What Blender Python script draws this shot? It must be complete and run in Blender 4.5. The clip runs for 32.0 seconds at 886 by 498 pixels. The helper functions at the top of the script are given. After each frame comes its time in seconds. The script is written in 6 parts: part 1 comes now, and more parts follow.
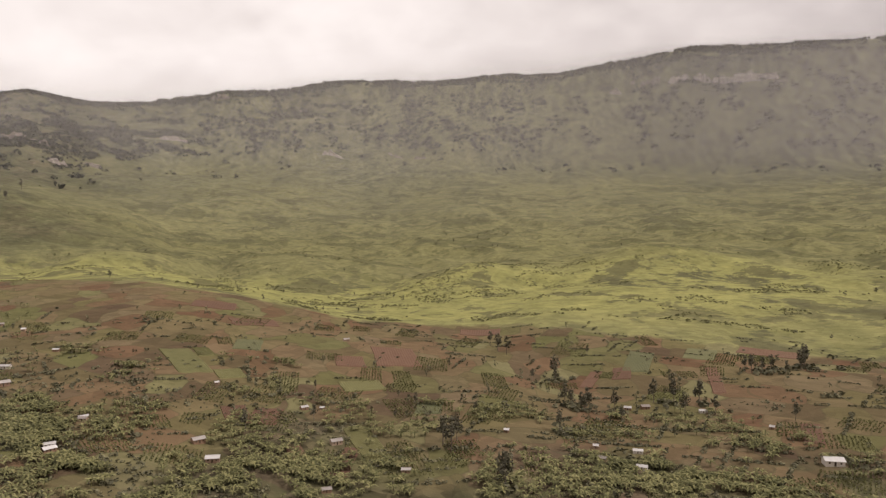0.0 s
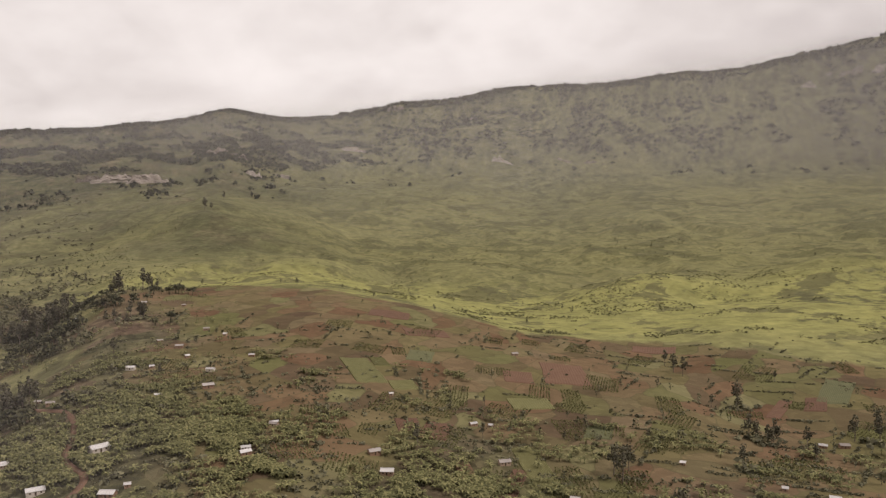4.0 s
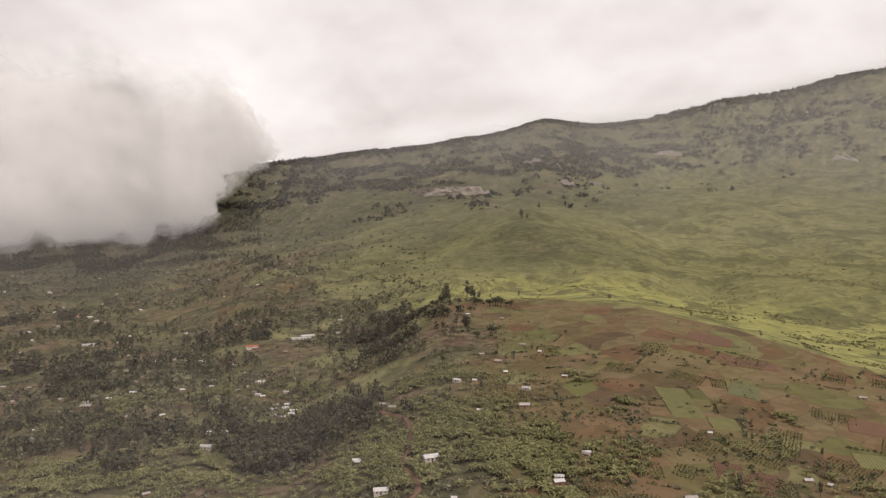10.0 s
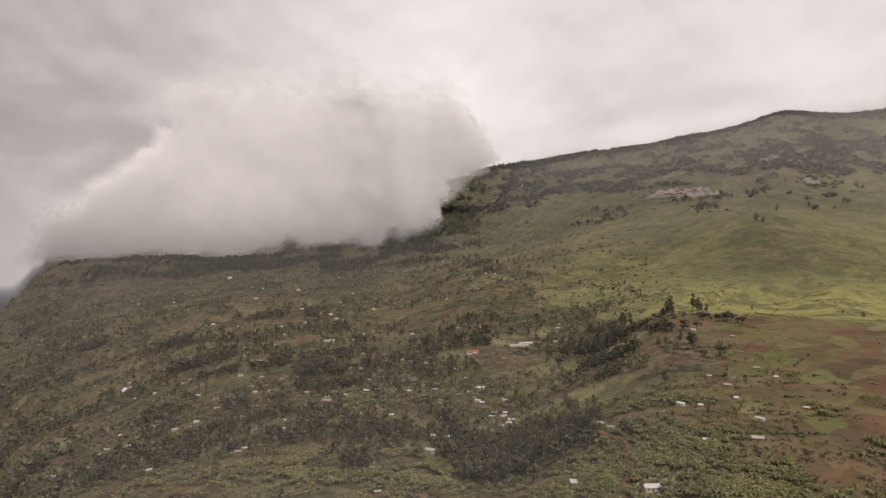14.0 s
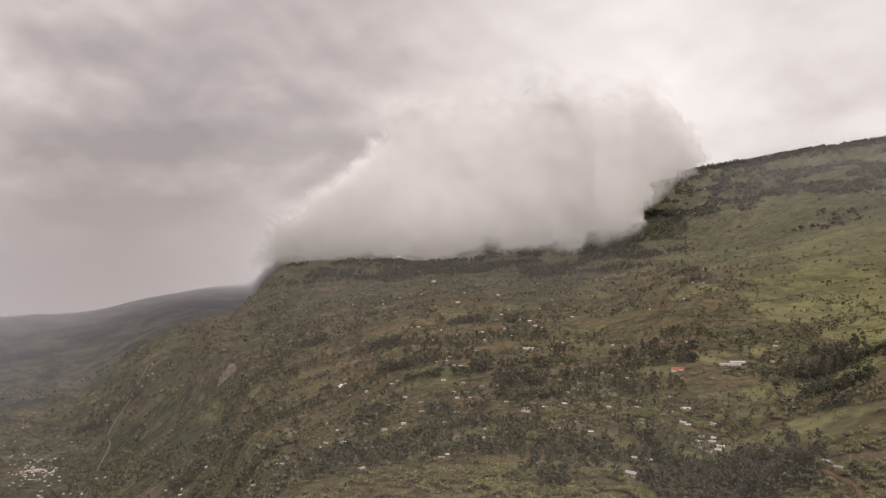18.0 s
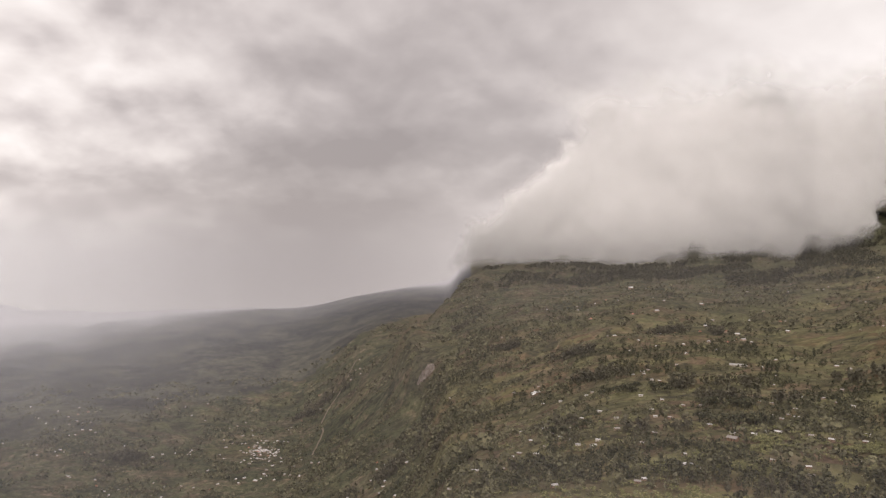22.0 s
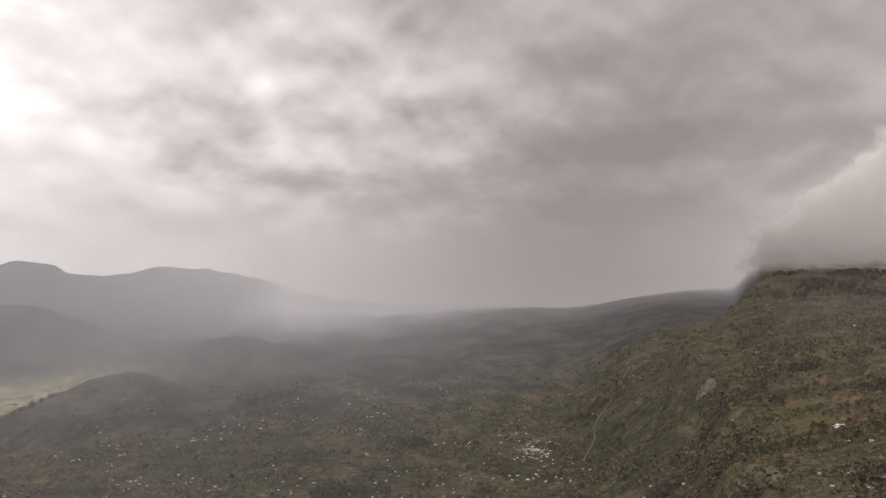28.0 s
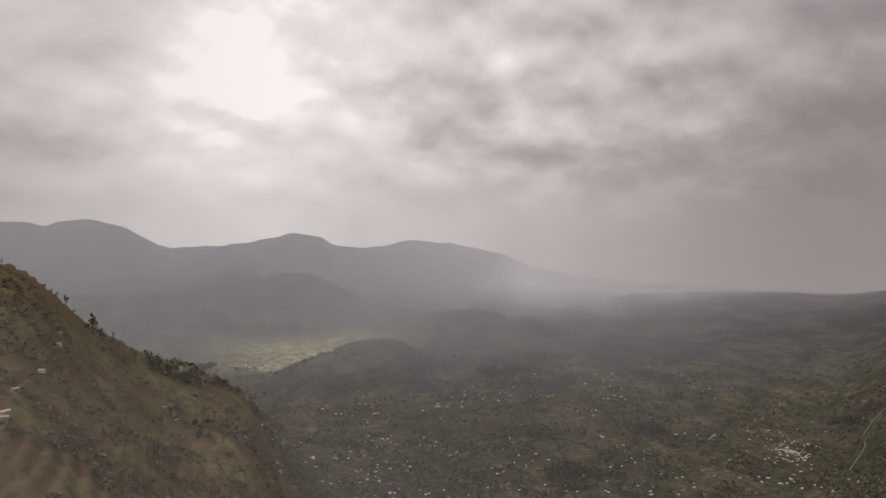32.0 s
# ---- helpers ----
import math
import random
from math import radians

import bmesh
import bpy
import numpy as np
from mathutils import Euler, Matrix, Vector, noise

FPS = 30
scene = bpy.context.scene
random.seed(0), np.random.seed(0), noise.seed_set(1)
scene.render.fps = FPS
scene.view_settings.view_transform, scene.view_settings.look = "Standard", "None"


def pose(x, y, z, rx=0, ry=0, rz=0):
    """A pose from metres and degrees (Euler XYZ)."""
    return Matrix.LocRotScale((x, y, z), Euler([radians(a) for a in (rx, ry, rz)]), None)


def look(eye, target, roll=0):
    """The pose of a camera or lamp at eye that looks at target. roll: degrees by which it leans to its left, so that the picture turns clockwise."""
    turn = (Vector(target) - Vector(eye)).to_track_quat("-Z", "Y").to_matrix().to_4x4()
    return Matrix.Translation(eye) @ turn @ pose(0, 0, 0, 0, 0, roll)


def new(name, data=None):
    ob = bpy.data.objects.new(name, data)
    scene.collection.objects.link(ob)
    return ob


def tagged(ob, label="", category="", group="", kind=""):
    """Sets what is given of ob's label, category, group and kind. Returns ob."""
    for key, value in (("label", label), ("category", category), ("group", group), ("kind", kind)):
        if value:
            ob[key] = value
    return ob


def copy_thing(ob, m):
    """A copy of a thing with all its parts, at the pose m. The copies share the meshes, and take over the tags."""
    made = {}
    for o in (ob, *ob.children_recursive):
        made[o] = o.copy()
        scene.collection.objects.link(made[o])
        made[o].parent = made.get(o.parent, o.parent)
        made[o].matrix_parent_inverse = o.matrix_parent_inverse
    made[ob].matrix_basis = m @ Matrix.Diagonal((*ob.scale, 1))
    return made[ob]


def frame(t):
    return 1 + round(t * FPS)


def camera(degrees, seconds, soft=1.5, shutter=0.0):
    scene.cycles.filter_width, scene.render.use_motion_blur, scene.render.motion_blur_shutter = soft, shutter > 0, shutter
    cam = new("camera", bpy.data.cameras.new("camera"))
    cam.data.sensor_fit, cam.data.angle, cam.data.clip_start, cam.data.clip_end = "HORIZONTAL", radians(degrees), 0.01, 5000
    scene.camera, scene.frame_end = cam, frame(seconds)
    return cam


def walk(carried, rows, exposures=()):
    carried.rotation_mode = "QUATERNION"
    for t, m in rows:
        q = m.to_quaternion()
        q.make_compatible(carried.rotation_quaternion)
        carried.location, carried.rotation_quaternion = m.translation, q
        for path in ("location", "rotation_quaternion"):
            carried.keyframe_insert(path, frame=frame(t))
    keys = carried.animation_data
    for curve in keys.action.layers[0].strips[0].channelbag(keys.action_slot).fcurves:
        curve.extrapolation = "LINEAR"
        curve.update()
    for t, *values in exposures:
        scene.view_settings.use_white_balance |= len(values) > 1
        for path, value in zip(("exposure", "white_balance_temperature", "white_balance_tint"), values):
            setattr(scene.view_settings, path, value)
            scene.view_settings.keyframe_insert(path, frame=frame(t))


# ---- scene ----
cam = camera(64.18, 32.0, soft=1.3)
# seconds, place in metres, tilt from straight down, lean and turn in degrees
FLIGHT = [
    (0, -0.00, -0.00, 500.00, 88.081, 0.064, 0.000),
    (1, -0.22, 0.38, 502.16, 88.148, 0.054, 3.355),
    (2, -0.43, 0.69, 504.31, 88.229, 0.041, 6.720),
    (3, -0.62, 0.90, 506.51, 88.283, 0.021, 10.187),
    (3.5, -0.70, 0.93, 507.64, 88.333, 0.015, 11.878),
    (5.5, -0.84, 0.53, 512.44, 88.436, -0.038, 18.867),
    (6, -0.87, 0.37, 513.65, 88.475, -0.034, 20.667),
    (6.5, -0.93, 0.21, 514.88, 88.498, -0.061, 22.580),
    (7, -0.99, 0.06, 516.13, 88.522, -0.079, 25.015),
    (7.5, -1.07, -0.06, 517.40, 88.559, -0.095, 27.483),
    (8, -1.17, -0.17, 518.68, 88.595, -0.099, 29.868),
    (9, -1.41, -0.37, 521.23, 88.621, -0.055, 34.072),
    (10, -1.59, -0.56, 523.78, 88.659, -0.032, 38.474),
    (11, -1.61, -0.73, 526.35, 88.676, 0.007, 43.023),
    (12, -1.55, -0.95, 528.93, 88.694, 0.031, 47.342),
    (13, -1.45, -1.26, 531.54, 88.679, 0.032, 51.843),
    (14, -1.23, -1.71, 534.17, 88.687, 0.053, 56.006),
    (14.5, -1.04, -1.97, 535.48, 88.705, 0.039, 57.851),
    (16.5, 0.32, -3.05, 540.60, 88.779, 0.005, 65.851),
    (17, 0.64, -3.24, 541.87, 88.797, 0.007, 68.023),
    (18, 1.21, -3.52, 544.40, 88.843, 0.034, 72.032),
    (19, 1.63, -3.62, 546.94, 88.862, 0.069, 76.174),
    (20, 1.87, -3.53, 549.55, 88.867, 0.113, 80.163),
    (21, 1.87, -3.32, 552.25, 88.885, 0.106, 84.047),
    (22, 1.64, -3.13, 555.05, 88.901, -0.016, 87.711),
    (23, 1.26, -3.03, 557.91, 88.895, -0.079, 91.230),
    (24, 0.78, -3.02, 560.87, 88.908, -0.103, 94.432),
    (24.5, 0.53, -3.03, 562.41, 88.891, -0.110, 95.755),
    (26.5, -0.51, -3.22, 569.04, 88.881, -0.082, 103.235),
    (27, -0.76, -3.29, 570.76, 88.857, -0.074, 105.520),
    (28, -1.25, -3.44, 574.26, 88.654, -0.021, 109.596),
    (28.5, -1.49, -3.54, 576.02, 88.158, 0.004, 111.461),
    (29, -1.74, -3.65, 577.80, 87.544, 0.005, 113.698),
    (29.5, -1.99, -3.78, 579.58, 87.119, 0.008, 115.659),
    (30, -2.24, -3.91, 581.36, 86.927, -0.004, 118.076),
    (31, -2.75, -4.18, 584.87, 86.707, 0.024, 123.284),
    (32, -3.23, -4.45, 588.32, 86.542, 0.038, 128.728),
]
walk(cam, [(t, pose(x, y, z, tilt, 0, turn) @ pose(0, 0, 0, 0, 0, lean)) for t, x, y, z, tilt, lean, turn in FLIGHT],
     exposures=[(0, 0.38, 6780, 18.7), (2.5, 0.26, 6740, 18.3), (6, 0.29, 6720, 17.6), (9, 0.34, 6700, 17), (13, 0.14, 6680, 17.3), (16, 0.13, 6650, 17.8), (20, 0.27, 6650, 17.5), (24, 0.24, 6650, 16.7), (27, -0.06, 6620, 17.3), (30, -0.29, 6620, 17), (32, -0.40, 6620, 17)])

# ---------------------------------------------------------------- sky and light
world = bpy.data.worlds.new("overcast_sky")
scene.world = world
world.use_nodes = True
scene.cycles.transparent_max_bounces = 16
SUN_EL, SUN_AZ = radians(52), radians(-95)      # azimuth counted from +y towards -x


def node(tree, kind, inputs=None, **props):
    n = tree.nodes.new(kind)
    for k, v in props.items():
        setattr(n, k, v)
    for k, v in (inputs or {}).items():
        if hasattr(v, "is_linked"):
            tree.links.new(v, n.inputs[k])
        else:
            n.inputs[k].default_value = v
    return n


def maths(tree, op, a, b=0.0, c=0.0, clamp=False):
    return node(tree, "ShaderNodeMath", {0: a, 1: b, 2: c}, operation=op, use_clamp=clamp).outputs[0]


def mixed(tree, fac, a, b, blend="MIX"):
    n = node(tree, "ShaderNodeMix", data_type="RGBA", blend_type=blend)
    for i, v in ((0, fac), (6, a), (7, b)):
        if hasattr(v, "is_linked"):
            tree.links.new(v, n.inputs[i])
        else:
            n.inputs[i].default_value = (*v, 1.0) if isinstance(v, tuple) and len(v) == 3 else v
    return n.outputs[2]


def ramp(tree, fac, stops, smooth=True):
    n = node(tree, "ShaderNodeValToRGB", {0: fac})
    n.color_ramp.interpolation = "EASE" if smooth else "LINEAR"
    e = n.color_ramp.elements
    while len(e) < len(stops):
        e.new(0.5)
    for el, (p, c) in zip(e, stops):
        el.position, el.color = p, (*c, 1.0) if isinstance(c, tuple) else (c, c, c, 1.0)
    return n.outputs[0]


def noise_tex(tree, vec, scale, detail=4.0, rough=0.55, distort=0.0):
    return node(tree, "ShaderNodeTexNoise", {"Vector": vec, "Scale": scale, "Detail": detail, "Roughness": rough, "Distortion": distort}).outputs[0]


def heading(az, el):
    az, el = radians(az), radians(el)
    return Vector((-math.sin(az) * math.cos(el), math.cos(az) * math.cos(el), math.sin(el)))


def lobe(t, way, az, el, power, amount):
    dot = node(t, "ShaderNodeVectorMath", {0: way, 1: heading(az, el)}, operation="DOT_PRODUCT").outputs["Value"]
    return maths(t, "MULTIPLY", maths(t, "POWER", maths(t, "MAXIMUM", dot, 0.0), power), amount)


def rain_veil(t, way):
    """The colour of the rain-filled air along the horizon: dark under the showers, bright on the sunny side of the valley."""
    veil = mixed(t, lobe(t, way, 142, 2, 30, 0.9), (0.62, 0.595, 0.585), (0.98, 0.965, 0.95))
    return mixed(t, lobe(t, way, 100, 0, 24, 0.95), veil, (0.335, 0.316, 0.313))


def build_sky():
    t = world.node_tree
    t.nodes.clear()
    way = node(t, "ShaderNodeTexCoord").outputs["Generated"]
    sep = node(t, "ShaderNodeSeparateXYZ", {0: way})

    def deck(lift):
        """Where a line of sight, raised a little, meets a cloud deck: puffs flatten and crowd towards the horizon."""
        z = maths(t, "ADD", maths(t, "MAXIMUM", sep.outputs[2], -0.02), 0.46 + lift)
        return node(t, "ShaderNodeCombineXYZ", {0: maths(t, "DIVIDE", sep.outputs[0], z), 1: maths(t, "DIVIDE", sep.outputs[1], z), 2: 0.37}).outputs[0]

    def summed(parts):
        total = parts[0]
        for q in parts[1:]:
            total = maths(t, "ADD", total, q)
        return total

    def glow(az, el, power, amount):
        return lobe(t, way, az, el, power, amount)

    here, above = deck(0.0), deck(0.03)
    big = noise_tex(t, here, 1.9, 3, 0.5, 0.2)
    puff, puff_up = noise_tex(t, here, 4.6, 6, 0.46, 0.2), noise_tex(t, above, 4.6, 6, 0.46, 0.2)
    # light falls on the upper flank of each puff and leaves its belly grey
    relief = maths(t, "SUBTRACT", puff, puff_up)
    # the deck is broken over the valley, and a smooth bright sheet over the escarpment
    broken = maths(t, "ADD", 0.22, glow(130, 9, 8, 0.36))
    texture = maths(t, "ADD", maths(t, "MULTIPLY", maths(t, "SUBTRACT", puff, 0.5), maths(t, "MULTIPLY", broken, 0.75)), maths(t, "MULTIPLY", relief, maths(t, "MULTIPLY", broken, 0.9)))
    texture = maths(t, "ADD", texture, maths(t, "MULTIPLY", maths(t, "SUBTRACT", big, 0.5), 0.42))
    # rounded heads of cumulus within the broken deck
    def heads(at):
        stir = node(t, "ShaderNodeTexNoise", {"Vector": at, "Scale": 7.0, "Detail": 4.0}).outputs[1]
        at = node(t, "ShaderNodeVectorMath", {0: stir, 1: (0.16, 0.16, 0.0), 2: at}, operation="MULTIPLY_ADD").outputs[0]
        return node(t, "ShaderNodeTexVoronoi", {"Vector": at, "Scale": 5.5, "Smoothness": 0.55, "Detail": 2.0, "Roughness": 0.5}, feature="SMOOTH_F1", voronoi_dimensions="2D").outputs["Distance"]
    rounded = maths(t, "SUBTRACT", heads(above), heads(here))
    texture = maths(t, "ADD", texture, maths(t, "MULTIPLY", rounded, maths(t, "MULTIPLY", broken, 0.3)))
    # thinner cloud lets more light through in some stretches of the sky
    thin = summed([glow(3, 18, 60, 0.16), glow(32, 14, 8, 0.16), glow(58, 15, 70, 0.2), glow(52, 9, 150, 0.06), glow(145, 11.5, 100, 0.4), glow(136, 10, 300, 0.16), glow(124, 12, 240, 0.10), glow(122.9, 7.9, 3500, 0.28), glow(123.9, 11.3, 6000, 0.25), glow(134, 6.2, 1600, 0.14), glow(152, 6, 120, 0.12), glow(160, 13, 200, 0.1), glow(115, 12, 60, 0.09), glow(106, 12, 90, 0.08), glow(144, 11, 70, 0.13)])
    thick = summed([glow(92, 5, 24, 0.19), glow(88, 17, 60, 0.09), glow(104, 2, 50, 0.16), glow(-32, 14, 40, 0.1), glow(110, 20, 110, 0.1), glow(128, 21, 200, 0.1), glow(150, 22, 140, 0.16), glow(36, 10, 500, 0.07), glow(45, 8.5, 600, 0.08), glow(20, 11, 300, 0.07), glow(16, 17, 400, 0.07)])
    level = maths(t, "SUBTRACT", maths(t, "ADD", maths(t, "ADD", texture, 0.52), thin), thick)
    cloud = ramp(t, level, [(0.20, (0.315, 0.292, 0.288)), (0.36, (0.415, 0.39, 0.383)), (0.47, (0.53, 0.503, 0.492)), (0.57, (0.625, 0.60, 0.583)), (0.70, (0.735, 0.715, 0.698)), (0.88, (0.87, 0.855, 0.838)), (1.0, (1.04, 1.02, 1.0))], False)
    sky = node(t, "ShaderNodeTexSky", sky_type="NISHITA", sun_disc=False, sun_elevation=SUN_EL, sun_rotation=-SUN_AZ, air_density=1.0, dust_density=3.0).outputs[0]
    clear = mixed(t, 1.0, sky, (0.10, 0.10, 0.10), "MULTIPLY")
    col = mixed(t, 0.96, clear, cloud)
    # rain haze towards the horizon
    low = maths(t, "MULTIPLY", maths(t, "SUBTRACT", 0.10, sep.outputs[2]), 8.0, clamp=True)
    col = mixed(t, maths(t, "MULTIPLY", low, 0.85), col, rain_veil(t, way))
    # the sun stands behind the deck on the far side of the valley
    lit = maths(t, "ADD", 1.0, glow(130, 10, 12, 0.24))
    col = mixed(t, 1.0, col, node(t, "ShaderNodeCombineColor", {0: lit, 1: lit, 2: maths(t, "MULTIPLY", lit, 0.972)}).outputs[0], "MULTIPLY")
    bg = node(t, "ShaderNodeBackground", {"Color": col, "Strength": 1.0})
    out = node(t, "ShaderNodeOutputWorld")
    t.links.new(bg.outputs[0], out.inputs[0])


build_sky()
sun = new("sun", bpy.data.lights.new("sun", "SUN"))
sun.data.energy, sun.data.angle, sun.data.color = 1.6, radians(14), (1.0, 0.95, 0.88)
sun.matrix_world = look((0, 0, 0), tuple(-heading(math.degrees(SUN_AZ), math.degrees(SUN_EL))))

# ---------------------------------------------------------------- the lie of the land
Z0 = 500.0          # height of the place where the flight begins


def lattice(ix, iy, seed):
    h = (ix * 374761393 + iy * 668265263 + seed * 974634535) & 0xFFFFFFFF
    h = ((h ^ (h >> 13)) * 1274126177) & 0xFFFFFFFF
    return ((h ^ (h >> 16)) & 0xFFFF) / 65535.0


def smooth_noise(x, y, seed=0):
    ix, iy = np.floor(x).astype(np.int64), np.floor(y).astype(np.int64)
    fx, fy = x - ix, y - iy
    fx, fy = fx * fx * fx * (fx * (fx * 6 - 15) + 10), fy * fy * fy * (fy * (fy * 6 - 15) + 10)
    a, b = lattice(ix, iy, seed), lattice(ix + 1, iy, seed)
    c, d = lattice(ix, iy + 1, seed), lattice(ix + 1, iy + 1, seed)
    return (a + (b - a) * fx) * (1 - fy) + (c + (d - c) * fx) * fy


def fbm(x, y, octaves=5, seed=0, gain=0.5):
    total, amp, norm = 0.0, 1.0, 0.0
    for o in range(octaves):
        total = total + amp * (smooth_noise(x, y, seed + o) - 0.5)
        norm += amp
        x, y, amp = x * 2.03 + 17.1, y * 2.03 - 9.7, amp * gain
    return total / norm * 2


def ramped(v, a, b):
    u = np.clip((v - a) / (b - a), 0, 1)
    return u * u * (3 - 2 * u)


def gliding(xs, ys, q):
    """Monotone cubic through the knots."""
    xs, ys = np.asarray(xs, float), np.asarray(ys, float)
    h, d = np.diff(xs), np.diff(ys, axis=0)
    d = d / h if ys.ndim == 1 else d / h[:, None]
    m = np.zeros_like(ys)
    same = d[1:] * d[:-1] > 0
    with np.errstate(divide="ignore", invalid="ignore"):
        m[1:-1] = np.where(same, 2 * d[1:] * d[:-1] / (d[1:] + d[:-1]), 0)
    m[0], m[-1] = d[0], d[-1]
    i = np.clip(np.searchsorted(xs, q) - 1, 0, len(xs) - 2)
    u = np.clip((q - xs[i]) / h[i], 0, 1)
    return i, u, h[i], m, ys


def curve(xs, ys, q):
    i, u, h, m, y = gliding(xs, ys, q)
    return (y[i] * (1 + 2 * u) * (1 - u) ** 2 + m[i] * h * u * (1 - u) ** 2 + y[i + 1] * u * u * (3 - 2 * u) + m[i + 1] * h * u * u * (u - 1))


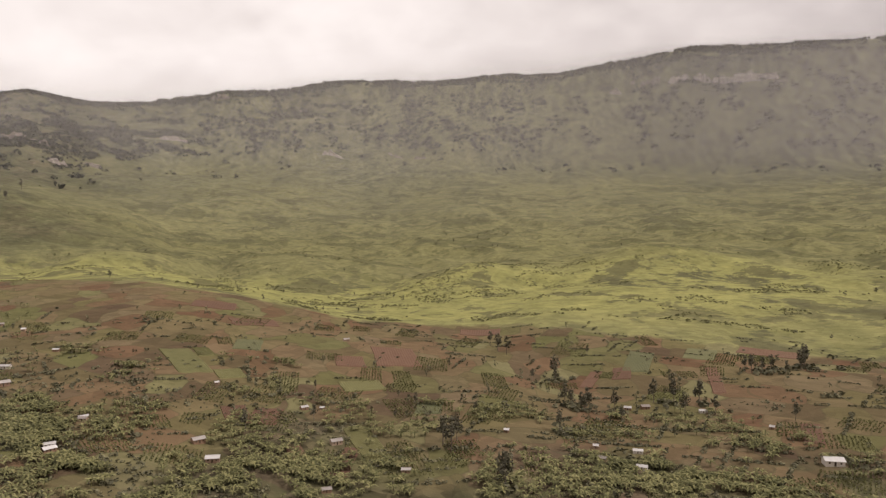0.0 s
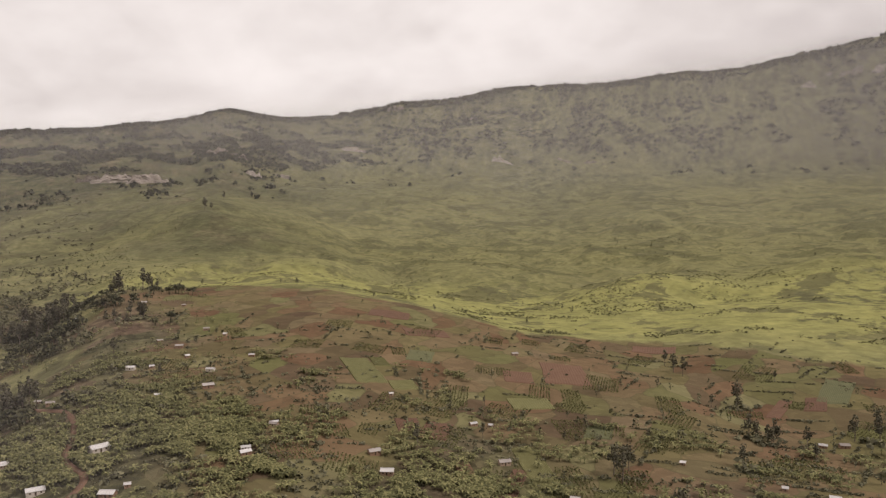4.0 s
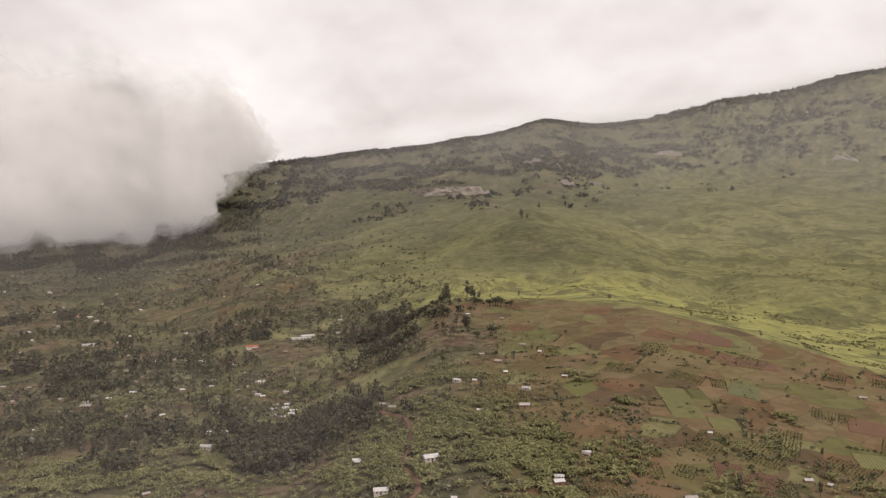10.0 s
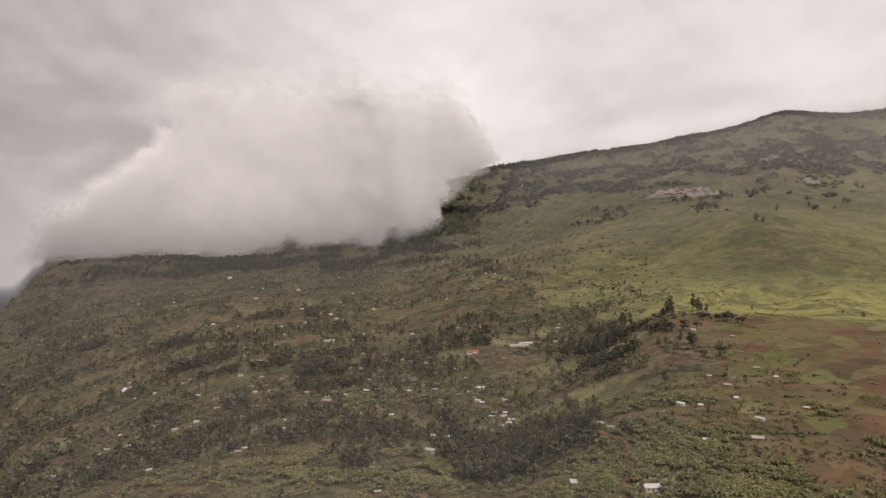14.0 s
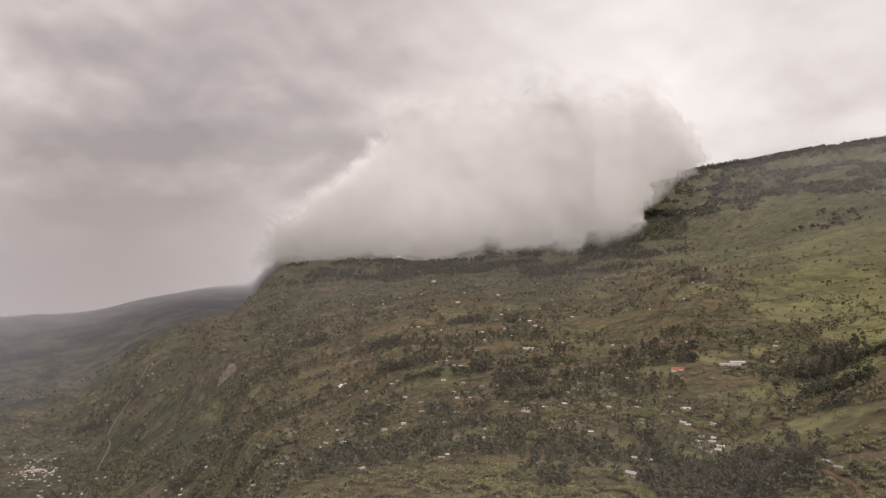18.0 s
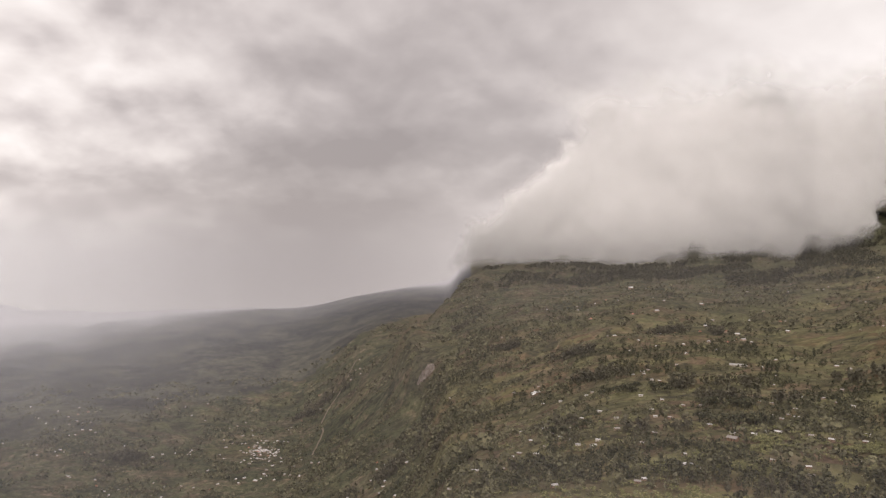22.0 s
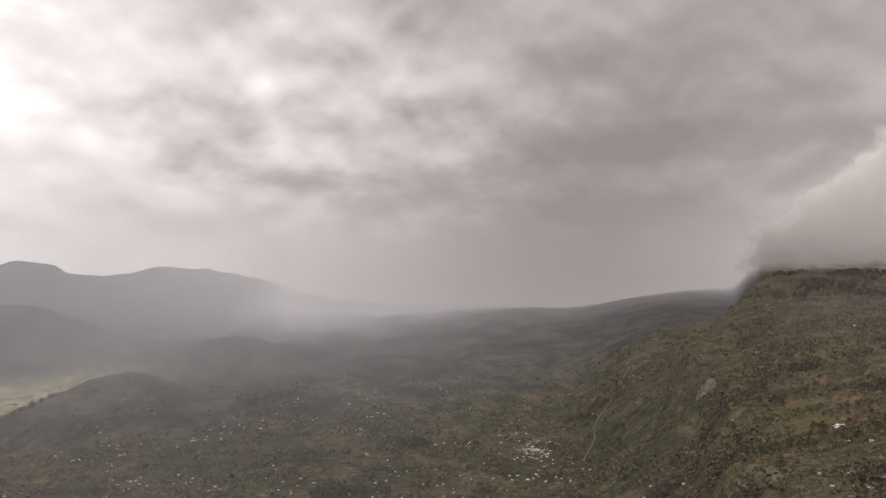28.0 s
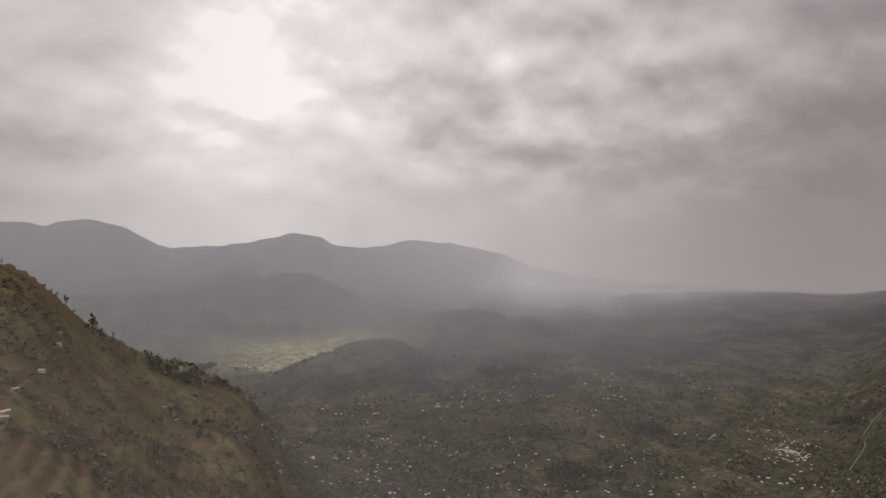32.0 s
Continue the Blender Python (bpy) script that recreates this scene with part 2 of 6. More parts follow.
# sections of the land, fanned round the start of the flight: bearing, then distance and height below or above it
SECTIONS = {
    -45: ((0, -112), (280, -105), (640, -100), (1000, -70), (1600, 0), (3200, 230)),
    -30: ((0, -112), (280, -108), (400, -107), (640, -103), (850, -92), (1150, -66), (1600, -20), (2300, 80), (3200, 235)),
    -22: ((0, -112), (280, -108), (450, -108), (640, -101), (850, -92), (1100, -68), (1500, -35), (2200, 65), (3200, 235)),
    -16: ((0, -112), (280, -108), (450, -110), (640, -100), (850, -88), (1050, -70), (1278, -42), (1420, -52), (1700, -15), (2300, 82), (3200, 245)),
    -9: ((0, -112), (280, -108), (530, -113), (640, -96), (850, -90), (1050, -82), (1250, -70), (1700, -20), (2300, 82), (3200, 255)),
    -3: ((0, -112), (280, -108), (430, -106), (560, -104), (700, -104), (900, -100), (1200, -68), (1350, -66), (1800, -12), (2400, 95), (3200, 262)),
    5: ((0, -112), (280, -109), (430, -106), (580, -96), (680, -93), (780, -103), (950, -104), (1200, -86), (1600, -42), (2000, 10), (2500, 100), (3200, 275)),
    17: ((0, -112), (280, -106), (430, -98), (500, -90), (620, -80), (760, -71), (900, -82), (1050, -84), (1450, -52), (1850, 4), (2300, 98), (3050, 225)),
    25: ((0, -112), (280, -100), (400, -92), (520, -83), (700, -70), (850, -61), (1000, -66), (1300, -48), (1700, 8), (2200, 100), (2700, 190)),
    32: ((0, -112), (280, -97), (457, -86), (600, -76), (900, -60), (1000, -62), (1300, -40), (1739, 68), (2100, 110), (2450, 165)),
    38: ((0, -112), (280, -100), (434, -90), (514, -82), (700, -70), (850, -58), (1000, -72), (1200, -60), (1500, -22), (1800, 28), (2100, 82), (2380, 128)),
    45: ((0, -112), (280, -108), (434, -100), (580, -103), (900, -103), (1000, -100), (1200, -88), (1500, -48), (1800, -6), (2200, 55), (2500, 105)),
    52: ((0, -114), (280, -118), (420, -122), (615, -127), (859, -102), (1050, -98), (1300, -85), (1600, -50), (1800, -32), (2000, -42), (2300, 0), (2650, 50)),
    60: ((0, -114), (280, -118), (420, -118), (640, -120), (1000, -128), (1150, -133), (1500, -121), (1800, -100), (2000, -77), (2400, -45), (2800, -5)),
    66: ((0, -115), (280, -117), (450, -118), (660, -121), (1158, -134), (1500, -128), (1800, -108), (2100, -92), (2600, -50), (2850, -20)),
    73: ((0, -116), (280, -118), (430, -119), (660, -128), (1150, -142), (1700, -120), (2136, -95), (2350, -90), (2700, -60), (2900, -50)),
    80: ((0, -116), (280, -122), (450, -124), (650, -146), (1100, -188), (1500, -172), (1900, -143), (2300, -112), (2500, -100), (2700, -56), (3000, -56)),
    84: ((0, -117), (280, -125), (450, -130), (700, -170), (1100, -212), (1500, -200), (2000, -155), (2350, -118), (2600, -80), (2700, -66), (3000, -70)),
    86: ((0, -117), (280, -128), (500, -142), (800, -195), (1200, -228), (1600, -212), (2000, -170), (2350, -132), (2550, -105), (2700, -112), (3000, -150)),
    87.5: ((0, -118), (280, -130), (500, -150), (800, -210), (1200, -240), (1600, -225), (2000, -185), (2300, -156), (2450, -175), (2900, -250), (4000, -260), (4950, -260)),
    90: ((0, -118), (280, -140), (500, -180), (900, -290), (1250, -325), (1540, -332), (1630, -262), (1900, -190), (2000, -187), (2200, -260), (2900, -265), (4000, -258), (4950, -300)),
    93: ((0, -118), (280, -150), (600, -260), (900, -330), (1250, -370), (1700, -350), (2300, -300), (2900, -280), (3800, -275), (4950, -345)),
    100: ((0, -118), (200, -150), (600, -320), (1000, -420), (1300, -435), (1950, -485), (2300, -462), (3000, -390), (3700, -350), (4950, -445)),
    110: ((0, -118), (200, -150), (600, -340), (1000, -440), (1400, -458), (1750, -471), (2300, -457), (3200, -412), (4000, -385), (4950, -430)),
    120: ((0, -118), (200, -150), (600, -340), (1000, -450), (1400, -465), (1800, -462), (2300, -470), (2700, -440), (3300, -420), (4950, -430)),
    128: ((0, -118), (200, -145), (600, -325), (1000, -425), (1350, -465), (2000, -475), (2350, -460), (2600, -460), (3100, -362), (3500, -430), (4950, -430)),
    134: ((0, -118), (200, -140), (600, -265), (1000, -325), (1400, -405), (1750, -462), (2050, -470), (2450, -383), (2750, -490), (3100, -430), (3500, -380), (4950, -420)),
    141: ((0, -118), (200, -128), (400, -158), (700, -215), (1000, -264), (1300, -332), (1600, -428), (1900, -478), (2100, -480), (2350, -440), (2600, -495), (3000, -480), (3500, -224), (3900, -400), (4950, -400)),
    144.7: ((0, -118), (200, -122), (400, -130), (600, -152), (900, -146), (1000, -190), (1300, -310), (1600, -425), (1850, -480), (2700, -500), (3100, -460), (3600, -260), (4950, -400)),
    150: ((0, -118), (200, -114), (400, -105), (650, -118), (872, -92), (950, -150), (1200, -400), (1500, -480), (2800, -500), (3500, -320), (4950, -400)),
    155: ((0, -118), (200, -104), (400, -75), (650, -70), (835, -42), (930, -120), (1150, -400), (1500, -480), (2800, -500), (3500, -330), (4950, -400)),
    161: ((0, -118), (200, -95), (400, -56), (600, -15), (800, 36), (900, -60), (1150, -400), (1500, -480), (2800, -490), (3600, -330), (4950, -400)),
    175: ((0, -116), (200, -95), (400, -50), (600, 0), (800, 55), (900, -20), (1150, -380), (1500, -480), (4950, -420)),
    205: ((0, -114), (200, -100), (800, 60), (1200, -200), (1600, -400), (4950, -420)),
    260: ((0, -112), (300, -115), (1000, -80), (4950, -60)),
    315: ((0, -112), (280, -105), (640, -100), (1000, -70), (1600, 0), (3200, 230)),
}
# the foot and the crest of the escarpment along the bearings
SCARP_FOOT = ((-45, 3200), (5, 3200), (17, 3050), (25, 2700), (32, 2450), (38, 2380), (45, 2500), (52, 2650), (60, 2800), (66, 2850), (75, 2950))
SCARP_CREST = ((-45, 4100, 880), (-32, 4100, 913), (-26, 4100, 948), (-20, 4100, 959), (-16, 4100, 925), (-12, 4100, 883), (-9, 4100, 856), (-5, 4100, 859), (0, 4100, 833),
               (4, 4100, 815), (8.3, 4100, 808), (12.7, 4100, 758), (17, 4100, 727), (19.8, 4100, 688), (23, 4100, 649), (26.8, 4100, 623), (28.3, 4100, 635), (30.1, 4100, 654),
               (33.4, 4050, 589), (37.7, 3900, 513), (41.8, 3750, 452), (45.6, 3650, 412), (51.1, 3400, 344), (55, 3350, 300), (60, 3350, 250), (66, 3300, 110), (72, 3250, 0), (76, 3200, -56))
FAR_RANGE = ((112, -430), (118.9, -345), (124, -215), (129.8, -121), (133, -140), (136, -170), (137.5, -158), (138.6, -100), (140.9, -79), (142.6, -98), (144.3, -150), (147.9, -158),
             (150.5, -145), (152, -90), (153.5, -15), (155.6, 30), (157.3, 18), (158, -4), (160, 5), (168, 0), (180, -60), (200, -350))

# knolls on the pasture: bearing, distance, width, height
MOUNDS = ((-16.5, 1275, 75, 15), (-12.5, 1180, 45, 7), (-20, 1220, 50, 8), (-3.2, 1120, 90, 12), (1.5, 1150, 50, 8), (-7.5, 1040, 45, -7), (-22.5, 1080, 35, -7), (9, 1300, 90, 10), (15, 1180, 60, 9), (24, 1320, 80, 12))

AZ_KEYS = sorted(SECTIONS)
R_KEYS = np.concatenate([np.arange(0, 1000, 20), np.arange(1000, 4960, 50)])
TABLE = np.array([curve([r for r, _ in SECTIONS[a]], [z for _, z in SECTIONS[a]], np.minimum(R_KEYS, SECTIONS[a][-1][0])) for a in AZ_KEYS])


def bearing(x, y):
    return (np.degrees(np.arctan2(-x, y)) + 45) % 360 - 45


def scarp(az, r):
    """How far up the escarpment a place lies (0 at its foot, 1 at its crest), and the crest's height."""
    foot = curve(*zip(*SCARP_FOOT), np.clip(az, -45, 75)) + 80 * fbm(az / 7, az * 0 + 3.3, 2, 41)
    crest_r = curve([c[0] for c in SCARP_CREST], [c[1] for c in SCARP_CREST], np.clip(az, -45, 76)) + 40 * fbm(az / 6, az * 0 + 8.1, 2, 47)
    crest_z = curve([c[0] for c in SCARP_CREST], [c[2] for c in SCARP_CREST], np.clip(az, -45, 76))
    return (r - foot) / (crest_r - foot), crest_z, crest_r


def height(x, y):
    x, y = np.asarray(x, float), np.asarray(y, float)
    az, r = bearing(x, y), np.hypot(x, y)
    rk = np.clip(r, 0, 4949)
    j = np.clip(np.searchsorted(R_KEYS, rk) - 1, 0, len(R_KEYS) - 2)
    f = (rk - R_KEYS[j]) / (R_KEYS[j + 1] - R_KEYS[j])
    keys = np.array(AZ_KEYS, float)
    i = np.clip(np.searchsorted(keys, az) - 1, 0, len(keys) - 2)
    u = np.clip((az - keys[i]) / (keys[i + 1] - keys[i]), 0, 1)
    def sec(k):
        k = np.clip(k, 0, len(keys) - 1)
        return TABLE[k, j] * (1 - f) + TABLE[k, j + 1] * f
    p0, p1, p2, p3 = sec(i - 1), sec(i), sec(i + 1), sec(i + 2)
    k0, k1, k2, k3 = keys[np.clip(i - 1, 0, len(keys) - 1)], keys[i], keys[i + 1], keys[np.clip(i + 2, 0, len(keys) - 1)]
    d = (p2 - p1) / (k2 - k1)
    da, db = (p1 - p0) / np.maximum(k1 - k0, 1e-6), (p3 - p2) / np.maximum(k3 - k2, 1e-6)
    with np.errstate(divide="ignore", invalid="ignore"):
        m1 = np.where(da * d > 0, 2 * da * d / (da + d), 0)
        m2 = np.where(db * d > 0, 2 * db * d / (db + d), 0)
    h = k2 - k1
    z = p1 * (1 + 2 * u) * (1 - u) ** 2 + m1 * h * u * (1 - u) ** 2 + p2 * u * u * (3 - 2 * u) + m2 * h * u * u * (u - 1)
    # escarpment with two stepped bands of rock
    s, crest_z, crest_r = scarp(az, r)
    wob = 0.07 * fbm(x / 420, y / 420, 4, 61)
    step = np.interp(np.clip(s + wob, 0, 1), (0, 0.06, 0.10, 0.3, 0.62, 0.70, 0.745, 0.9, 1), (0, 0.05, 0.13, 0.34, 0.64, 0.72, 0.87, 0.96, 1))
    on = (az > -45) & (az < 76) | (az > 300)
    back = np.clip((r - crest_r) / 700, 0, 1) * 90
    foot_z = z
    up = foot_z + (crest_z - foot_z) * step - back
    z = np.where(on & (s > 0), np.where(crest_z > foot_z, up, z), z)
    # the range beyond the valley
    fr = curve([c[0] for c in FAR_RANGE], [c[1] for c in FAR_RANGE], np.clip(az, 112, 200))
    w = np.exp(-np.abs((r - 4600) / 330) ** 1.6)
    z = np.where((az > 112) & (az < 200), np.maximum(z, z + (fr - z) * w), z)
    # smaller folds and bumps
    rough = np.interp(r, (0, 300, 800, 1300, 2500, 4900), (1.0, 2.5, 7.0, 15.0, 26.0, 28.0))
    calm = np.where((az > -45) & (az < 60), 0.8, 1.0) * np.where(r > 3300, 0.8, 1.0) * np.where(r > 4050, 0.4, 1) 
    folds = fbm(x / (90 + r * 0.09), y / (90 + r * 0.09), 5, 5, 0.52) * 0.9
    rolling = 1.7 * fbm(x / 520, y / 520, 6, 6, 0.46)
    vale = ramped(az, 88, 96) * ramped(r, 900, 1400) * (1 - ramped(az, 170, 180))
    z = z + rough * calm * (folds * (1 - vale) + rolling * vale)
    # water-worn folds of the pastures, and a rougher spur
    fold = np.abs(fbm(x / 300 + 0.4 * fbm(x / 260, y / 260, 2, 81), y / 420, 4, 82))
    z = z - ramped(r, 800, 1300) * (1 - ramped(s, -0.2, 0.0)) * np.where(az < 52, 1, 0.7) * (az < 84) * 52 * np.clip(0.3 - fold, 0, 1)
    z = z + np.where(az > 100, ramped(az, 138, 142) * ramped(r, 200, 400) * (1 - ramped(r, 800, 900)) * 9 * fbm(x / 60, y / 60, 4, 83), 0)
    for m_az, m_r, wide, tall in MOUNDS:
        a = math.radians(m_az)
        z = z + tall * np.exp(-((x + math.sin(a) * m_r) ** 2 + (y - math.cos(a) * m_r) ** 2) / wide ** 2)
    # stepped farm terraces on the spur
    z = z + np.where(az > 138, ramped(az, 139, 143) * ramped(r, 240, 320) * (1 - ramped(r, 820, 880)) * 1.9 * np.sin(z / 7.0 * 6.283 + 3 * fbm(x / 90, y / 90, 2, 84)), 0)
    cut = np.abs(fbm(x / 380 + 0.5 * fbm(x / 300, y / 300, 2, 86), y / 380, 4, 85))
    z = z - np.where(az > 100, ramped(az, 108, 116) * ramped(r, 2250, 2700) * 80 * np.clip(0.3 - cut, 0, 1), 0)
    gully = np.abs(fbm(x / 520 + 0.5 * fbm(x / 600, y / 600, 3, 72), y / 900, 4, 71))
    z = z - np.where(on, 40, 0) * ramped(s, 0.02, 0.3) * (1 - ramped(s, 0.75, 1.0)) * np.clip(0.35 - gully, 0, 1)
    return z + Z0

# ---------------------------------------------------------------- materials
def material(name):
    m = bpy.data.materials.new(name)
    m.use_nodes = True
    t = m.node_tree
    b = t.nodes["Principled BSDF"]
    return m, t, b


def pos(t):
    return node(t, "ShaderNodeNewGeometry").outputs["Position"]


def attr(t, name):
    return node(t, "ShaderNodeAttribute", attribute_name=name).outputs["Fac"]


def ground_material():
    m, t, b = material("hillside_ground")
    p = pos(t)
    stretched = node(t, "ShaderNodeMapping", {"Vector": p, "Scale": (1.0, 1.0, 4.0)}).outputs[0]
    n_big = noise_tex(t, p, 0.006, 4, 0.6, 0.4)
    n_mid = noise_tex(t, p, 0.03, 5, 0.62, 0.6)
    n_pasture = noise_tex(t, node(t, "ShaderNodeMapping", {"Vector": p, "Scale": (0.8, 0.55, 1.6)}).outputs[0], 0.03, 7, 0.6, 0.5)
    n_fine = noise_tex(t, stretched, 0.25, 4, 0.65)
    # patchwork of small plots
    n_col = node(t, "ShaderNodeTexNoise", {"Vector": p, "Scale": 0.009, "Detail": 2.0}).outputs[1]
    warped = node(t, "ShaderNodeVectorMath", {0: n_col, 1: (70, 70, 0), 2: p}, operation="MULTIPLY_ADD").outputs[0]
    plots_at = node(t, "ShaderNodeMapping", {"Vector": warped, "Scale": (0.045, 0.03, 0.0), "Rotation": (0, 0, 0.35)}).outputs[0]
    plots = node(t, "ShaderNodeTexVoronoi", {"Vector": plots_at, "Scale": 1.0, "Randomness": 0.8}, feature="F1", distance="CHEBYCHEV", voronoi_dimensions="2D")
    second = node(t, "ShaderNodeTexVoronoi", {"Vector": plots_at, "Scale": 1.0, "Randomness": 0.8}, feature="F2", distance="CHEBYCHEV", voronoi_dimensions="2D")
    edge = maths(t, "SUBTRACT", second.outputs["Distance"], plots.outputs["Distance"])
    pick = node(t, "ShaderNodeSeparateColor", {0: plots.outputs["Color"]})
    soil = ramp(t, pick.outputs[0], [(0.0, (0.135, 0.070, 0.045)), (0.16, (0.168, 0.104, 0.064)), (0.36, (0.172, 0.126, 0.074)), (0.54, (0.150, 0.130, 0.060)), (0.66, (0.095, 0.060, 0.042)), (0.76, (0.178, 0.132, 0.082)), (0.88, (0.120, 0.122, 0.048)), (0.96, (0.20, 0.185, 0.095))], False)
    rows = node(t, "ShaderNodeTexWave", {"Vector": node(t, "ShaderNodeMapping", {"Vector": p, "Rotation": (0, 0, 0.9)}).outputs[0], "Scale": 0.28, "Distortion": 3.0, "Detail": 2.0, "Detail Scale": 0.6}).outputs[1]
    soil = mixed(t, maths(t, "MULTIPLY", maths(t, "MULTIPLY", rows, pick.outputs[1]), 0.35), soil, (0.09, 0.085, 0.035))
    soil = mixed(t, maths(t, "MULTIPLY", n_fine, 0.38), soil, (0.125, 0.112, 0.058))
    soil = mixed(t, maths(t, "MULTIPLY", maths(t, "LESS_THAN", edge, maths(t, "MULTIPLY", n_mid, 0.09)), 0.45), soil, (0.088, 0.080, 0.042))
    # pasture: smooth grass broken by sharp-edged drifts of low scrub
    drift = maths(t, "ADD", maths(t, "MULTIPLY", n_pasture, 0.5), maths(t, "MULTIPLY", n_big, 0.5))
    brush = ramp(t, drift, [(0.47, 1.0), (0.492, 0.0)], False)
    coarse = maths(t, "ADD", maths(t, "MULTIPLY", noise_tex(t, node(t, "ShaderNodeMapping", {"Vector": p, "Scale": (1.0, 0.6, 1.0)}).outputs[0], 0.012, 3, 0.5, 0.4), 0.6), maths(t, "MULTIPLY", noise_tex(t, p, 0.05, 7, 0.68, 0.4), 0.4))
    thicket = ramp(t, coarse, [(0.447, 1.0), (0.463, 0.0)], False)
    fine_brush = ramp(t, noise_tex(t, node(t, "ShaderNodeMapping", {"Vector": p, "Scale": (0.9, 0.6, 1.6)}).outputs[0], 0.05, 8, 0.68, 0.5), [(0.44, 1.0), (0.50, 0.0)], False)
    sward = ramp(t, n_mid, [(0.32, (0.140, 0.136, 0.070)), (0.5, (0.180, 0.174, 0.086)), (0.62, (0.205, 0.197, 0.094)), (0.74, (0.200, 0.172, 0.102))], False)
    # greener grass, brightened to put the sunlit patches into its colour
    lit_rich = ramp(t, n_mid, [(0.32, (0.20, 0.198, 0.080)), (0.5, (0.246, 0.244, 0.094)), (0.68, (0.295, 0.288, 0.108))], False)
    grass = mixed(t, maths(t, "MULTIPLY", maths(t, "MAXIMUM", maths(t, "MULTIPLY", fine_brush, 0.3), maths(t, "MULTIPLY", brush, 0.9)), 0.85), sward, (0.100, 0.099, 0.052))
    sunlit_lush = mixed(t, maths(t, "MULTIPLY", thicket, 0.78), lit_rich, mixed(t, n_fine, (0.075, 0.072, 0.040), (0.15, 0.142, 0.072)))
    bush = ramp(t, noise_tex(t, p, 0.055, 6, 0.68, 0.8), [(0.36, (0.040, 0.036, 0.025)), (0.45, (0.078, 0.071, 0.045)), (0.53, (0.120, 0.108, 0.064)), (0.60, (0.140, 0.122, 0.072)), (0.70, (0.175, 0.132, 0.085))], False)
    scrub = ramp(t, noise_tex(t, node(t, "ShaderNodeMapping", {"Vector": p, "Scale": (1.3, 0.6, 0.7)}).outputs[0], 0.022, 8, 0.7, 0.4), [(0.34, (0.060, 0.060, 0.038)), (0.46, (0.105, 0.105, 0.060)), (0.54, (0.145, 0.146, 0.078)), (0.68, (0.190, 0.182, 0.10))], False)
    # larger holdings: banana green, fallow brown, dark wood lots
    quilt = node(t, "ShaderNodeTexVoronoi", {"Vector": node(t, "ShaderNodeMapping", {"Vector": warped, "Scale": (0.017, 0.012, 0.0), "Rotation": (0, 0, -0.4)}).outputs[0], "Scale": 1.0, "Randomness": 1.0}, voronoi_dimensions="2D")
    lot = node(t, "ShaderNodeSeparateColor", {0: quilt.outputs["Color"]})
    holding = ramp(t, maths(t, "ADD", maths(t, "MULTIPLY", lot.outputs[0], 0.6), maths(t, "MULTIPLY", pick.outputs[2], 0.4)), [(0.16, (0.050, 0.049, 0.032)), (0.32, (0.098, 0.097, 0.049)), (0.46, (0.132, 0.131, 0.062)), (0.58, (0.122, 0.102, 0.066)), (0.74, (0.165, 0.104, 0.074)), (0.86, (0.125, 0.122, 0.060))], False)
    bush = mixed(t, 0.55, bush, mixed(t, n_fine, holding, mixed(t, 1.0, holding, (0.6, 0.6, 0.6), "MULTIPLY")))
    col = mixed(t, attr(t, "fields"), bush, soil)
    col = mixed(t, attr(t, "meadow"), col, grass)
    col = mixed(t, maths(t, "MULTIPLY", attr(t, "sunlit_lush"), ramp(t, maths(t, "ADD", maths(t, "MULTIPLY", n_big, 0.5), maths(t, "MULTIPLY", n_mid, 0.5)), [(0.40, 0.0), (0.45, 1.0)])), col, sunlit_lush)
    col = mixed(t, attr(t, "scrub"), col, scrub)
    # wooded valley floor, darkened to put the cloud deck's shade into the colour
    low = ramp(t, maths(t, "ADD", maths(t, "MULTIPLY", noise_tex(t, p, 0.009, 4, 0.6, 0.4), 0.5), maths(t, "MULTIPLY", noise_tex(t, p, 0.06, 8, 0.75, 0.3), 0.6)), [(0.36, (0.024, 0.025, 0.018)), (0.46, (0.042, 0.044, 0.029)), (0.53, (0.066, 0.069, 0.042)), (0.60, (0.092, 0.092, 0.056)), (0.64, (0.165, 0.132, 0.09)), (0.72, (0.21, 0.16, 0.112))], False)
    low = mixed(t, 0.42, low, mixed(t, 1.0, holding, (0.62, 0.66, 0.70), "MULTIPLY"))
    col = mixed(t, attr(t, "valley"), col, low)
    # tufts, bushes and bare spots, down to a few metres
    tuft = node(t, "ShaderNodeTexVoronoi", {"Vector": p, "Scale": 0.13, "Randomness": 1.0}).outputs["Color"]
    clump = node(t, "ShaderNodeTexVoronoi", {"Vector": warped, "Scale": 0.045, "Randomness": 1.0}).outputs["Color"]
    tuft_v, clump_v = node(t, "ShaderNodeSeparateColor", {0: tuft}).outputs[0], node(t, "ShaderNodeSeparateColor", {0: clump}).outputs[0]
    tone = maths(t, "ADD", maths(t, "MULTIPLY", tuft_v, 0.62), maths(t, "ADD", maths(t, "MULTIPLY", clump_v, 0.4), 0.5))
    grip = maths(t, "SUBTRACT", 1.0, maths(t, "MULTIPLY", maths(t, "MAXIMUM", attr(t, "fields"), attr(t, "meadow")), 0.62))
    grip = maths(t, "MAXIMUM", grip, maths(t, "MULTIPLY", attr(t, "scrub"), 0.7))
    col = mixed(t, grip, col, mixed(t, 1.0, col, node(t, "ShaderNodeCombineColor", {0: tone, 1: tone, 2: tone}).outputs[0], "MULTIPLY"))
    col = mixed(t, 0.3, col, mixed(t, n_big, (0.3, 0.3, 0.3), (0.72, 0.70, 0.66)), "OVERLAY")
    t.links.new(col, b.inputs["Base Color"])
    b.inputs["Roughness"].default_value = 1.0
